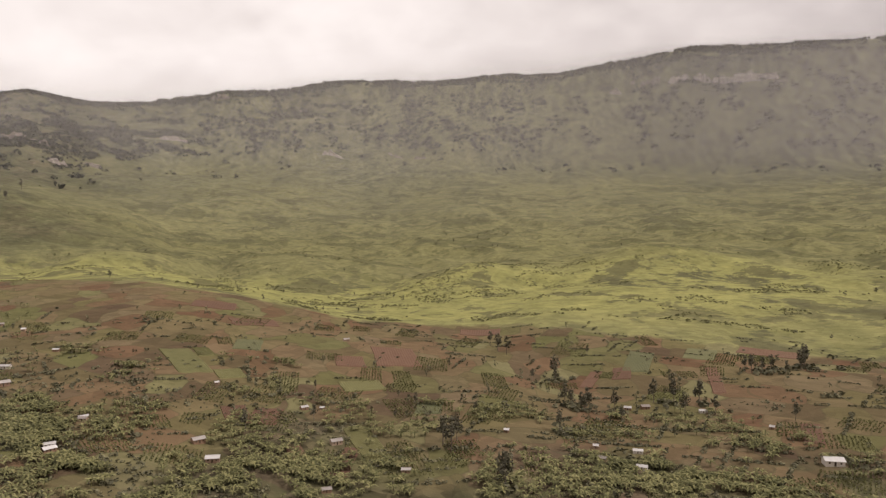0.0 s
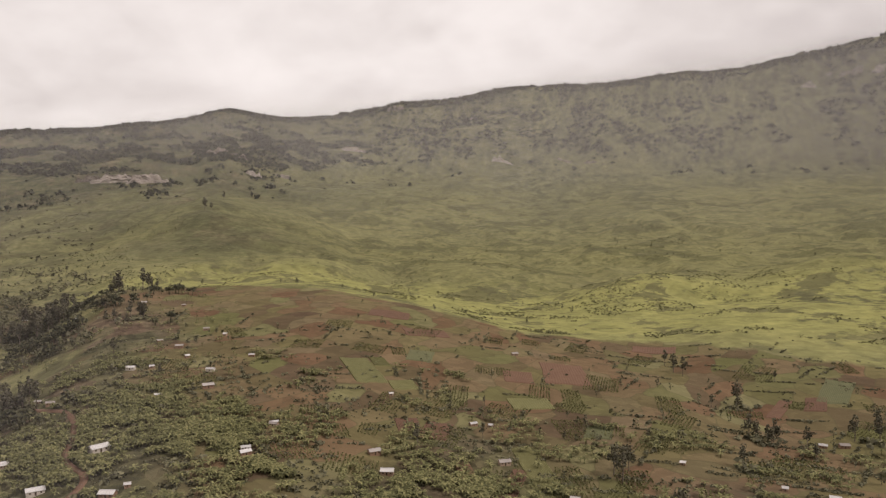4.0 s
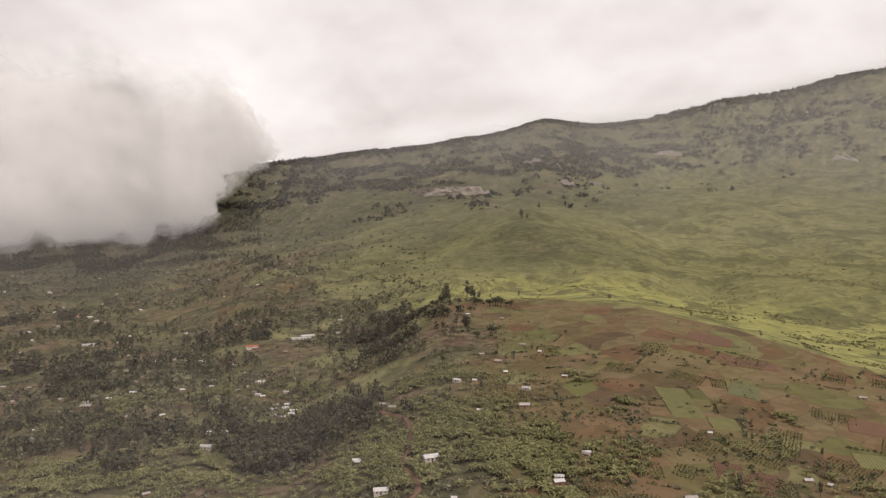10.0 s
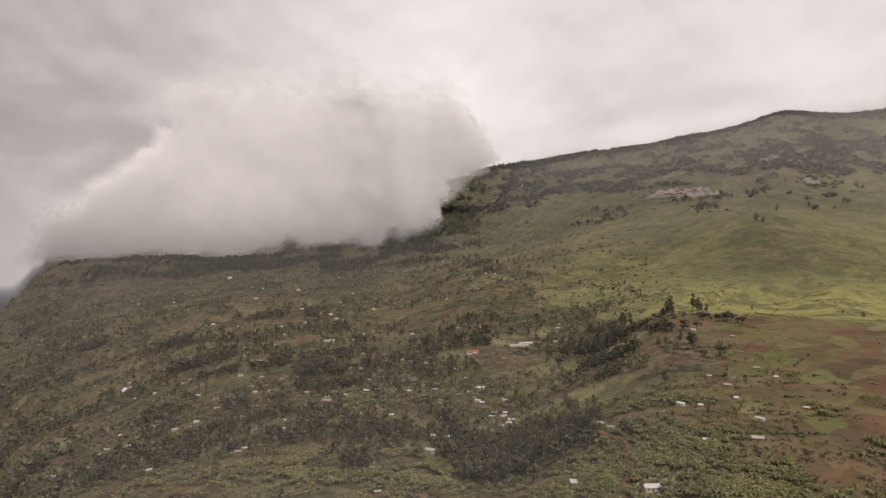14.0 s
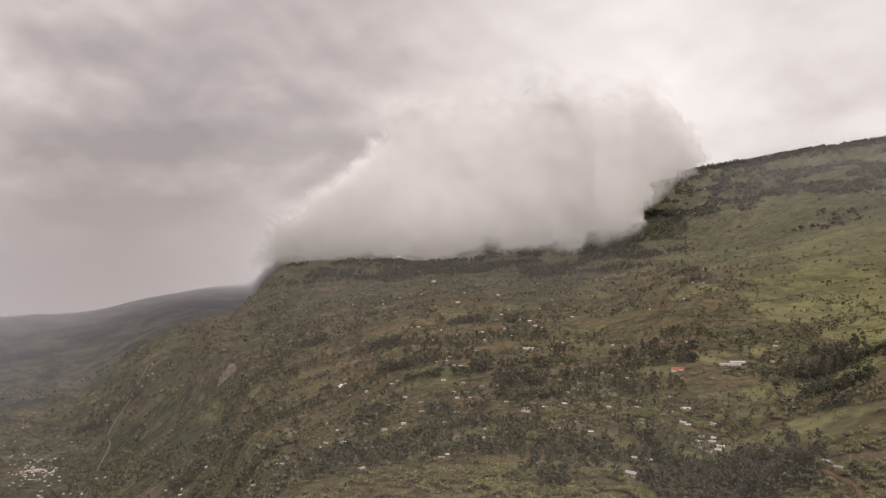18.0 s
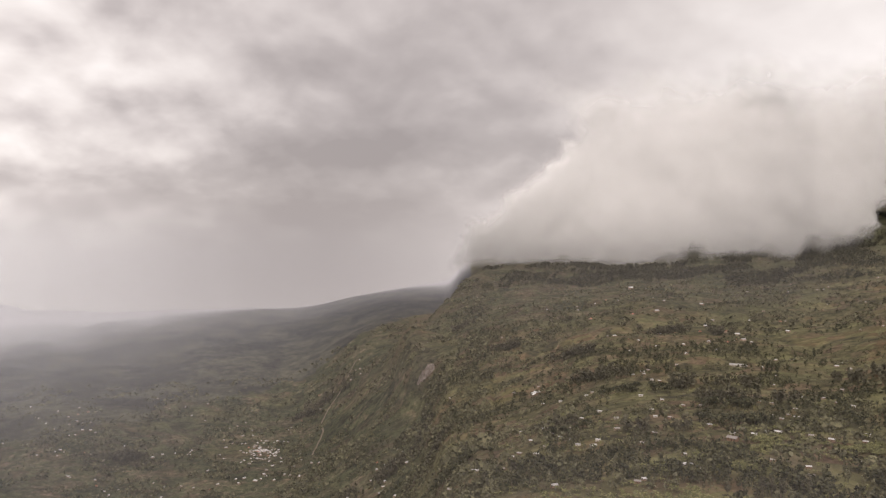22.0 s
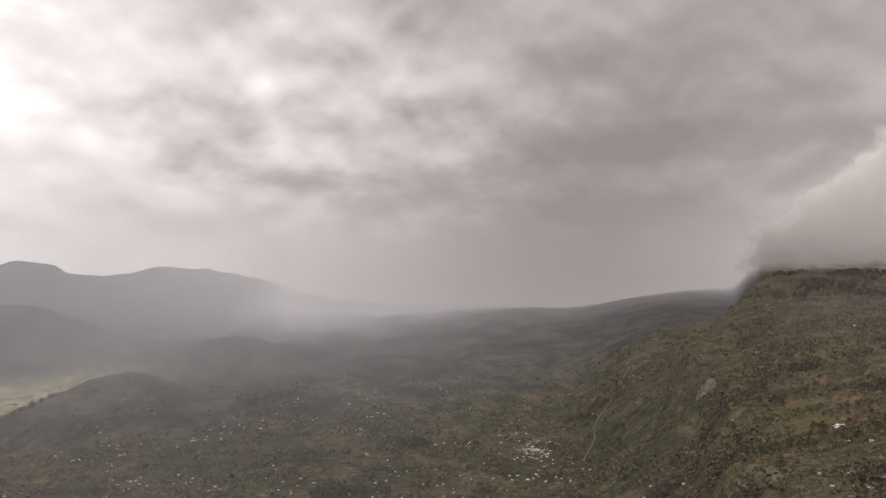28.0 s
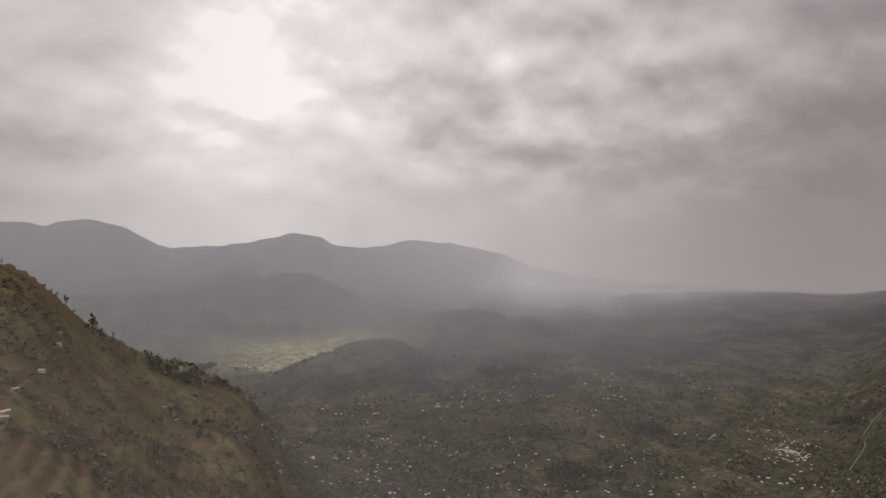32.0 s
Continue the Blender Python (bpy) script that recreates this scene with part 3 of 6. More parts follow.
    b.inputs["Specular IOR Level"].default_value = 0.05
    bump = node(t, "ShaderNodeBump", {"Strength": 0.35, "Distance": 2.0, "Height": noise_tex(t, p, 0.12, 5, 0.7)})
    t.links.new(bump.outputs[0], b.inputs["Normal"])
    return m


def vapour_shader(t):
    """Light wanders far inside a cloud before it leaves; imitated by normals bent sunward and off the great mass as
    well as by each billow.
    """
    geo = node(t, "ShaderNodeNewGeometry")
    heart = heading(69, 4) * 3180 + Vector((0, 0, Z0 + 45))
    mass = node(t, "ShaderNodeVectorMath", {0: geo.outputs["Position"], 1: heart}, operation="SUBTRACT").outputs[0]
    # fixed slant brightens the whole face, and lower parts turn darker
    mass = node(t, "ShaderNodeVectorMath", {0: mass, 1: (0.0012, 0.0010, 0.0030), 2: (0.70, -0.12, 0.62)}, operation="MULTIPLY_ADD").outputs[0]
    n = node(t, "ShaderNodeVectorMath", {0: geo.outputs["Normal"], 1: (0.35, 0.35, 0.35), 2: mass}, operation="MULTIPLY_ADD").outputs[0]
    n = node(t, "ShaderNodeVectorMath", {0: n}, operation="NORMALIZE").outputs[0]
    d = node(t, "ShaderNodeBsdfDiffuse", {"Color": (0.975, 0.972, 0.965, 1), "Normal": n})
    tr = node(t, "ShaderNodeBsdfTranslucent", {"Color": (0.97, 0.965, 0.955, 1)})
    return node(t, "ShaderNodeMixShader", {0: 0.4, 1: d.outputs[0], 2: tr.outputs[0]}).outputs[0]


def cloud_material():
    m, t, b = material("cloud_vapour")
    t.nodes.remove(b)
    t.links.new(vapour_shader(t), t.nodes["Material Output"].inputs[0])
    return m


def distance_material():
    """Land so far off that haze, painted on as a glow, mostly hides it."""
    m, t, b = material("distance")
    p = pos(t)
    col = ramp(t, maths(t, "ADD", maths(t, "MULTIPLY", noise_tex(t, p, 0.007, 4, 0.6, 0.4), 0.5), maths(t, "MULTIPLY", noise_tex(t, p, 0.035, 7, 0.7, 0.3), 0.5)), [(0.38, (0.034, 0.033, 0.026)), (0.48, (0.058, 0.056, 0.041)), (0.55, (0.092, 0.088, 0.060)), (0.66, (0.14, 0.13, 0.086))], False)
    # plots kept bright to paint a sunlit strip of the valley into the colour
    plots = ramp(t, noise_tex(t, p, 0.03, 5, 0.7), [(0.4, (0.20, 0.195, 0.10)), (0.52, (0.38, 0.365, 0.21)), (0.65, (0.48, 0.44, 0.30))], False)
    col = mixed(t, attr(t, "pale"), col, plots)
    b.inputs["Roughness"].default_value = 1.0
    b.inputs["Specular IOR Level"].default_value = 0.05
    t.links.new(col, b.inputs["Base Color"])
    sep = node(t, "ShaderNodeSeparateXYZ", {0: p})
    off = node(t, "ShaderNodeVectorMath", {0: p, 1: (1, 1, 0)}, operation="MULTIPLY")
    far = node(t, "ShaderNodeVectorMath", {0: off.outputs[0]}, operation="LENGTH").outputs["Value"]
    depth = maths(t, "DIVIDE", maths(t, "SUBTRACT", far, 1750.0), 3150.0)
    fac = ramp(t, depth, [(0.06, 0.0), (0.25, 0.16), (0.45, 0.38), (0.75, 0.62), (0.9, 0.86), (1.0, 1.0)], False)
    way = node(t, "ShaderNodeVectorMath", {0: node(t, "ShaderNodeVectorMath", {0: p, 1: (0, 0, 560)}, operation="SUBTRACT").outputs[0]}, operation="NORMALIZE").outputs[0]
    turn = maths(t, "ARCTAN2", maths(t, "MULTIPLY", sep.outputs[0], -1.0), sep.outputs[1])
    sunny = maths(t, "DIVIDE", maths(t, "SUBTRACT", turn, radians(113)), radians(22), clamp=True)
    # glow colours of the painted haze: dim under rain, bright on the sunny side
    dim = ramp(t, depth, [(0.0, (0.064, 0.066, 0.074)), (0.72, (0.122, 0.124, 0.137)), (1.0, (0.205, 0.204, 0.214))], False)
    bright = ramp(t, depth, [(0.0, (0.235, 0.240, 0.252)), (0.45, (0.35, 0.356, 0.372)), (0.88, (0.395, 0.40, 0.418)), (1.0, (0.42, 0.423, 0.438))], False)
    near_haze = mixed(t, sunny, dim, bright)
    # the painted haze hides the horizon wholly under the showers, and hardly on the sunny side
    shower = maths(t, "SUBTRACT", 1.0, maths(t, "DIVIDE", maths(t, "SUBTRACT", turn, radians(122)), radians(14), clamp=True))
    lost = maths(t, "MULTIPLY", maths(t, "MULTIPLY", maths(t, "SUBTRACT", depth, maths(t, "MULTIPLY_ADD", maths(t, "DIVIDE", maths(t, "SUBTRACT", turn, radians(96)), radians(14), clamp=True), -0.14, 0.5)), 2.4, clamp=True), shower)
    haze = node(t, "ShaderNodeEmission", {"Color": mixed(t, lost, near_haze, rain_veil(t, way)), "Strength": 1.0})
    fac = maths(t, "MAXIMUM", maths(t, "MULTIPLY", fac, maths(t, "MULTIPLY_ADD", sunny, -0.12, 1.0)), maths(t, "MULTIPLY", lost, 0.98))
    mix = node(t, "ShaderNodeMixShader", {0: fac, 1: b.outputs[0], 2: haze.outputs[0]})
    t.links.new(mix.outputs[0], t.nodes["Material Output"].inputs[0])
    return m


def plain_material(name, stops, scale=0.3, rough=0.9, metal=0.0, spec=0.2, per="object", bump=0.0):
    """A surface whose colour wanders with noise and from piece to piece."""
    m, t, b = material(name)
    if per == "object":
        vary = node(t, "ShaderNodeObjectInfo").outputs["Random"]
    else:
        vary = node(t, "ShaderNodeNewGeometry").outputs["Random Per Island"]
    n = noise_tex(t, pos(t), scale, 4, 0.6)
    fac = maths(t, "ADD", maths(t, "MULTIPLY", n, 0.6), maths(t, "MULTIPLY", vary, 0.45))
    t.links.new(ramp(t, fac, stops, False), b.inputs["Base Color"])
    b.inputs["Roughness"].default_value, b.inputs["Metallic"].default_value, b.inputs["Specular IOR Level"].default_value = rough, metal, spec
    if bump:
        bp = node(t, "ShaderNodeBump", {"Strength": 0.6, "Distance": bump, "Height": noise_tex(t, pos(t), scale * 4, 5, 0.7)})
        t.links.new(bp.outputs[0], b.inputs["Normal"])
    return m


GROUND, CLOUD, DISTANCE = ground_material(), cloud_material(), distance_material()
LEAF = plain_material("shrub_leaves", [(0.2, (0.062, 0.060, 0.040)), (0.5, (0.122, 0.117, 0.071)), (0.8, (0.208, 0.194, 0.112))], 0.05, per="island")
DARK_LEAF = plain_material("eucalyptus_leaves", [(0.2, (0.052, 0.049, 0.037)), (0.5, (0.092, 0.086, 0.058)), (0.8, (0.16, 0.146, 0.094))], 0.08, per="island")
WOOD_LEAF = plain_material("wood_leaves", [(0.2, (0.034, 0.035, 0.024)), (0.5, (0.068, 0.068, 0.040)), (0.8, (0.120, 0.116, 0.062))], 0.03, per="island")
SCRUB_LEAF = plain_material("scrub_leaves", [(0.2, (0.016, 0.017, 0.013)), (0.5, (0.034, 0.035, 0.024)), (0.8, (0.075, 0.074, 0.044))], 0.01, per="island")
PASTURE_SCRUB = plain_material("pasture_scrub", [(0.2, (0.095, 0.094, 0.047)), (0.5, (0.145, 0.142, 0.068)), (0.8, (0.205, 0.197, 0.092))], 0.03, per="island")
BANANA = plain_material("banana_leaves", [(0.2, (0.050, 0.054, 0.023)), (0.5, (0.128, 0.127, 0.053)), (0.8, (0.25, 0.237, 0.106))], 0.05, per="island")
BARK = plain_material("bark", [(0.2, (0.10, 0.08, 0.06)), (0.8, (0.22, 0.18, 0.14))], 1.5)
MUD_WALL = plain_material("mud_brick_wall", [(0.2, (0.20, 0.12, 0.075)), (0.5, (0.29, 0.19, 0.13)), (0.8, (0.40, 0.31, 0.23))], 0.8)
PALE_WALL = plain_material("limewashed_wall", [(0.2, (0.50, 0.45, 0.38)), (0.8, (0.66, 0.61, 0.54))], 0.8)
ZINC = plain_material("zinc_sheet", [(0.15, (0.34, 0.325, 0.31)), (0.5, (0.48, 0.465, 0.45)), (0.85, (0.62, 0.605, 0.59))], 0.5, rough=0.55, spec=0.4)
OLD_ZINC = plain_material("weathered_zinc", [(0.15, (0.20, 0.165, 0.145)), (0.5, (0.30, 0.27, 0.245)), (0.85, (0.42, 0.39, 0.365))], 0.4, rough=0.6, spec=0.3)
RED_ROOF = plain_material("red_sheet", [(0.2, (0.36, 0.115, 0.07)), (0.8, (0.46, 0.19, 0.12))], 0.5, rough=0.6)
WOOD = plain_material("dark_wood", [(0.2, (0.05, 0.035, 0.025)), (0.8, (0.11, 0.075, 0.05))], 2.0)
ROCK = plain_material("cliff_rock", [(0.25, (0.11, 0.09, 0.075)), (0.42, (0.22, 0.185, 0.155)), (0.6, (0.33, 0.285, 0.25)), (0.8, (0.42, 0.375, 0.335))], 0.09, bump=4.0)
EARTH = plain_material("red_earth", [(0.2, (0.155, 0.092, 0.06)), (0.8, (0.215, 0.14, 0.094))], 0.2)
PALE_EARTH = plain_material("pale_earth", [(0.2, (0.15, 0.118, 0.085)), (0.8, (0.215, 0.175, 0.13))], 0.1)
RED_SOIL = plain_material("tilled_red_soil", [(0.2, (0.112, 0.062, 0.040)), (0.8, (0.172, 0.100, 0.063))], 0.15, bump=0.4)
CROP = plain_material("young_crop", [(0.25, (0.125, 0.125, 0.052)), (0.75, (0.19, 0.182, 0.078))], 0.25, bump=0.4)
BLUE_CROP = plain_material("dull_green_crop", [(0.25, (0.10, 0.105, 0.052)), (0.75, (0.15, 0.15, 0.072))], 0.2, bump=0.3)
FOAM = plain_material("falling_water", [(0.2, (0.70, 0.69, 0.68)), (0.8, (0.85, 0.85, 0.84))], 0.3, rough=0.4)


# ---------------------------------------------------------------- the ground
def mesh_from(name, verts, faces, mat, smooth=True):
    """A mesh from arrays: faces is an (n, k) array of vertex indices."""
    me = bpy.data.meshes.new(name)
    verts, faces = np.asarray(verts, np.float32), np.asarray(faces, np.int32)
    n, k = faces.shape
    me.vertices.add(len(verts))
    me.vertices.foreach_set("co", verts.ravel())
    me.loops.add(n * k)
    me.loops.foreach_set("vertex_index", faces.ravel())
    me.polygons.add(n)
    me.polygons.foreach_set("loop_start", np.arange(n, dtype=np.int32) * k)
    me.polygons.foreach_set("loop_total", np.full(n, k, np.int32))
    me.polygons.foreach_set("use_smooth", np.full(n, smooth))
    me.update(calc_edges=True)
    if mat:
        me.materials.append(mat)
    return me


KNOLL = ((-45, 640), (-22, 640), (-10, 650), (-3, 720), (5, 690), (17, 765), (25, 855), (32, 900), (38, 860), (42, 820))


def zones(x, y, z):
    az, r = bearing(x, y), np.hypot(x, y)
    s, _, _ = scarp(az, r)
    edge = curve(*zip(*KNOLL), np.clip(az, -45, 42)) * (1 + 0.03 * fbm(az / 2, r / 300, 3, 12)) + ramped(az, 39, 47) * 420
    n = fbm(x / 130, y / 130, 4, 8)
    fields = (1 - ramped(az + 6 * n, 33, 40)) * (1 - ramped(r, edge - 6, edge + 6)) * ramped(r + 110 * n, 300, 360)
    # open grass and bare plots between the gardens further round
    fields = np.maximum(fields, 0.6 * ramped(fbm(x / 70, y / 70, 4, 21), 0.24, 0.34) * np.where(az < 100, 1, 0.6))
    meadow = (1 - ramped(az + 4 * n, 45, 51)) * ramped(r, edge - 8, edge + 8)
    pasture = ramped(fbm(x / 90, y / 110, 4, 33), 0.12, 0.28) * ramped(az, 36, 44) * (1 - 0.45 * ramped(az, 50, 56)) * (1 - 0.6 * ramped(az, 66, 82) * (1 - ramped(az, 130, 140)))
    for m_x, m_y, wide in ((-425, 425, 42), (-452, 396, 36), (-690, 548, 26), (-545, 500, 24)):
        meadow = np.maximum(meadow, 0.9 * ramped(1 - np.hypot(x - m_x, y - m_y) / wide + 0.5 * n, 0.0, 0.25))
    meadow = np.maximum(meadow, pasture * (1 - 0.7 * ramped(az, 138, 142)))
    fields = np.maximum(fields, 0.92 * ramped(az, 136, 142) * (1 - ramped(r, 880, 980)) * (0.7 + 0.3 * ramped(fbm(x / 50, y / 50, 3, 23), -0.1, 0.2)))
    near = 1 - ramped(r + 200 * fbm(x / 260, y / 260, 4, 35), 1050, 1400)
    # knolls and flanks where sunlight is painted into the grass colour
    lit_rich = 0.42
    for l_az, l_r, wide in ((-16, 1240, 190), (-20, 1000, 200), (-3, 1060, 170), (-9, 900, 120), (20, 1040, 230), (29, 1150, 170), (8, 850, 130)):
        a = math.radians(l_az)
        lit_rich = lit_rich + 0.8 * np.exp(-((x + math.sin(a) * l_r) ** 2 + (y - math.cos(a) * l_r) ** 2) / wide ** 2)
    sunlit_lush = meadow * np.where(az < 42, 1, 0) * np.clip(lit_rich, 0, 1) * np.maximum(near, 0.3 * (1 - ramped(r, 1500, 2400)))
    scr = np.where(az < 80, ramped(s + 0.9 * fbm(x / 330, y / 420, 5, 58), -1.1, 0.25), 0)
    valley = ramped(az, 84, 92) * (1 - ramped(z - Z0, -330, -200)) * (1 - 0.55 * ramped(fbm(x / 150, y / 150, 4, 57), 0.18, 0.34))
    # the slope below the big cloud takes the same dark colour, painting its shade
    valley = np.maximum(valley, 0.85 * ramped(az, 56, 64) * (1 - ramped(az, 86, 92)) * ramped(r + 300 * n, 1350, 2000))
    # where the sunlit strip of valley fields is painted as paler plots
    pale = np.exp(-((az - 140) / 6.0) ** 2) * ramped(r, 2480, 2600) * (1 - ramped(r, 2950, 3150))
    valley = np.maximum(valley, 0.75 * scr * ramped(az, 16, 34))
    return dict(pale=pale, fields=fields, meadow=meadow, sunlit_lush=sunlit_lush, scrub=scr, valley=valley)


def build_ground():
    az = np.radians(np.concatenate([np.arange(-45, 178, 0.25), np.arange(178, 315, 2.6)]))
    r, rs = 40.0, []
    while r < 4950:
        rs.append(r)
        r += max(4.0, r * 0.0115)
    rs = np.array(rs + [4950.0])
    A, R = np.meshgrid(az, rs, indexing="ij")
    x, y = -np.sin(A) * R, np.cos(A) * R
    z = height(x, y)
    verts = np.stack([x, y, z], -1).reshape(-1, 3)
    na, nr = len(az), len(rs)
    i, j = np.meshgrid(np.arange(na), np.arange(nr - 1), indexing="ij")
    k = (i + 1) % na
    faces = np.stack([i * nr + j, i * nr + j + 1, k * nr + j + 1, k * nr + j], -1).reshape(-1, 4)
    hub = np.array([[0, 0, float(height(0.0, 1.0))]])
    values = zones(x.ravel(), y.ravel(), z.ravel())
    az_f, r_f = np.degrees(az)[faces[:, 0] // nr], rs[faces[:, 0] % nr]
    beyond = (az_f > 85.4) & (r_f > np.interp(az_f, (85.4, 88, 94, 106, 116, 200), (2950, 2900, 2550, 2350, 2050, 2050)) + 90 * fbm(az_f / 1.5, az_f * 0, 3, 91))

    def sheet(name, keep, mat):
        f = faces[keep]
        used, inv = np.unique(f, return_inverse=True)
        me = mesh_from(name, verts[used], inv.reshape(-1, 4), mat)
        for k, v in values.items():
            a = me.attributes.new(k, "FLOAT", "POINT")
            a.data.foreach_set("value", v[used].astype(np.float32))
        return new(name, me)

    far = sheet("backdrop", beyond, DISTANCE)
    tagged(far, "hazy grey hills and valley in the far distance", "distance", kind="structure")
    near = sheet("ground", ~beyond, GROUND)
    return tagged(near, "green and brown farmed hillside below an escarpment, falling to a wide valley", "ground", kind="structure")


ground = build_ground()


# ---------------------------------------------------------------- the cloud on the escarpment
def veil_material(name):
    m, t, b = material(name)
    t.nodes.remove(b)
    gap = node(t, "ShaderNodeBsdfTransparent")
    mix = node(t, "ShaderNodeMixShader", {0: attr(t, "thick"), 1: gap.outputs[0], 2: vapour_shader(t)})
    t.links.new(mix.outputs[0], t.nodes["Material Output"].inputs[0])
    return m


CLOUD_AWAY = ((50, 2520), (60, 2600), (68, 2760), (76, 2900), (90, 2960))
# the cloud's outline as the camera sees it: its base along the bearing, and its two flanks by the angle above the
# horizon
CLOUD_BASE = ((50, 4.2), (53, 4.2), (55, 2.3), (55.8, 0.9), (56.6, 0.0), (59.7, -0.8), (61, -1.3), (62, -2.1), (63, -1.6), (64.7, -1.6), (68.6, -2.1), (70.3, -2.5), (76.2, -2.5), (81.3, -2.4), (88, -2.7))
CLOUD_NORTH = ((-4, 57.5), (0, 56.5), (1, 55.7), (1.9, 55.9), (2.8, 55.1), (3.9, 55.4), (4.6, 52.9), (5.5, 52.0), (6.6, 51.8), (8, 52.4), (10, 53.6), (12, 55.5), (18, 60))
CLOUD_SOUTH = ((-4, 87.4), (-2.4, 86.9), (-0.6, 86.0), (2.1, 84.4), (3.2, 83.1), (5.3, 81.2), (6.2, 79.4), (8, 77.4), (9.5, 77.8), (11, 79.9), (12.5, 80.4), (18, 80))


def billow(x, y, seed, octaves=4):
    """Round heaps with creases between them."""
    total, amp = 0.0, 1.0
    for o in range(octaves):
        total = total + amp * np.abs(fbm(x, y, 2, seed + 5 * o))
        x, y, amp = x * 2.1 + 7.7, y * 2.1 - 3.1, amp * 0.5
    return total


def build_cloud():
    root = tagged(new("cloud"), "big white cumulus cloud lying on the escarpment", "cloud")
    # the dense heart
    bm = bmesh.new()
    rng = random.Random(4)
    core = ((60.3, 2.3, 4.5), (61, 1.5, 5.0), (64, 1.0, 6.5), (70, -0.6, 6.5), (73, -0.8, 5.5), (75, -0.8, 3.8), (77, -0.8, 2.0))
    cols = list(zip(*core))
    az = 60.3
    while az < 77:
        lo, hi = float(np.interp(az, cols[0], cols[1])), float(np.interp(az, cols[0], cols[2]))
        d = float(np.interp(az, *zip(*CLOUD_AWAY))) + 260
        el = lo + 0.8
        while el < hi:
            size = rng.uniform(55, 85)
            bmesh.ops.create_icosphere(bm, subdivisions=2, radius=size, matrix=Matrix.Translation(heading(az, el) * (d + 17 * (el - lo + 2) + rng.uniform(-20, 20)) + Vector((0, 0, Z0 + 45))))
            el += 1.1
        az += 1.1
    me = bpy.data.meshes.new("body")
    bm.to_mesh(me)
    bm.free()
    me.materials.append(CLOUD)
    body = new("body", me)
    body.parent = root
    fuse = body.modifiers.new("fuse", "REMESH")
    fuse.mode, fuse.voxel_size, fuse.use_smooth_shade = "VOXEL", 18.0, True
    soft = body.modifiers.new("soft", "SMOOTH")
    soft.factor, soft.iterations = 0.5, 12
    # curved sheets of vapour before it, shaped for the camera's view, heaped into billows, thin at their rims and torn
    # along the base
    az, el = np.arange(50.5, 88.5, 0.13), np.arange(-3.4, 15.5, 0.13)
    A, E = np.meshgrid(az, el, indexing="ij")
    for k, (name, back, cover, grow) in enumerate((("outer_skin", 0, 0.24, 0.15), ("skin", 22, 0.24, 0.05), ("skin", 44, 0.24, 0.0), ("inner_skin", 70, 0.5, -0.25), ("inner_skin", 95, 0.7, -0.45), ("deep_skin", 120, 0.92, -0.7))):
        heap = billow(A / 5.5 + 0.04 * k, E / 4.6 + 0.03 * k, 201)
        puff = billow(A / 2.4 + 0.12 * k, E / 2.1 + 0.08 * k, 231, 4 if k < 3 else 2) - 0.42
        hang = fbm(A / 1.9 + 0.08 * k, E / 6.0, 3, 251)
        base, north, south = (np.interp(q, *zip(*knots)) for q, knots in ((A, CLOUD_BASE), (E, CLOUD_NORTH), (E, CLOUD_SOUTH)))
        up = E - base + grow + 1.0 * hang + 0.8 * puff
        right, left = A - north + grow + 1.9 * puff, south - A - 0.2 + grow + 1.5 * puff + 2.4 * (heap - 0.45)
        top = 10.4 + 2.2 * fbm(A / 4.0, A * 0 + 0.5 * k, 3, 261) + 2.0 * (heap - 0.5) - E
        thick = cover * ramped(up, 0.0, 0.85) * ramped(right, 0.0, 0.45 + 0.12 * np.clip(E - 4, 0, 9)) * ramped(left, 0.0, 0.6 + 0.16 * np.clip(E, 0, 9)) * ramped(top, -3.0, 3.4)
        thick = thick * np.clip(1 + 0.2 * fbm(A / 1.4, E / 1.2, 3, 271 + k), 0, 1.05)
        D = np.interp(A, *zip(*CLOUD_AWAY)) + back + 16 * np.clip(E + 2.6, 0, 16) - 18 * fbm((A + E) / 7.0, (E - A) / 7.0, 2, 205) - 10 * fbm((0.8 * A + 0.6 * E) / 2.6, (0.8 * E - 0.6 * A) / 2.6 + 0.04 * k, 3, 206)
        a, e = np.radians(A), np.radians(E)
        v = np.stack([-np.sin(a) * np.cos(e) * D, np.cos(a) * np.cos(e) * D, np.sin(e) * D + Z0 + 45], -1)
        na, ne = A.shape
        i, j = np.meshgrid(np.arange(na - 1), np.arange(ne - 1), indexing="ij")
        f = np.stack([i * ne + j, (i + 1) * ne + j, (i + 1) * ne + j + 1, i * ne + j + 1], -1).reshape(-1, 4)
        flat = np.clip(thick, 0, 0.96).ravel()
        f = f[flat[f].max(axis=1) > 0.004]
        used, inv = np.unique(f, return_inverse=True)
        me = mesh_from(name, v.reshape(-1, 3)[used], inv.reshape(-1, 4), veil_material("cloud_" + name))
        me.attributes.new("thick", "FLOAT", "POINT").data.foreach_set("value", flat[used].astype(np.float32))
        ob = new(name, me)
        ob.parent = root
    return root


cloud = build_cloud()


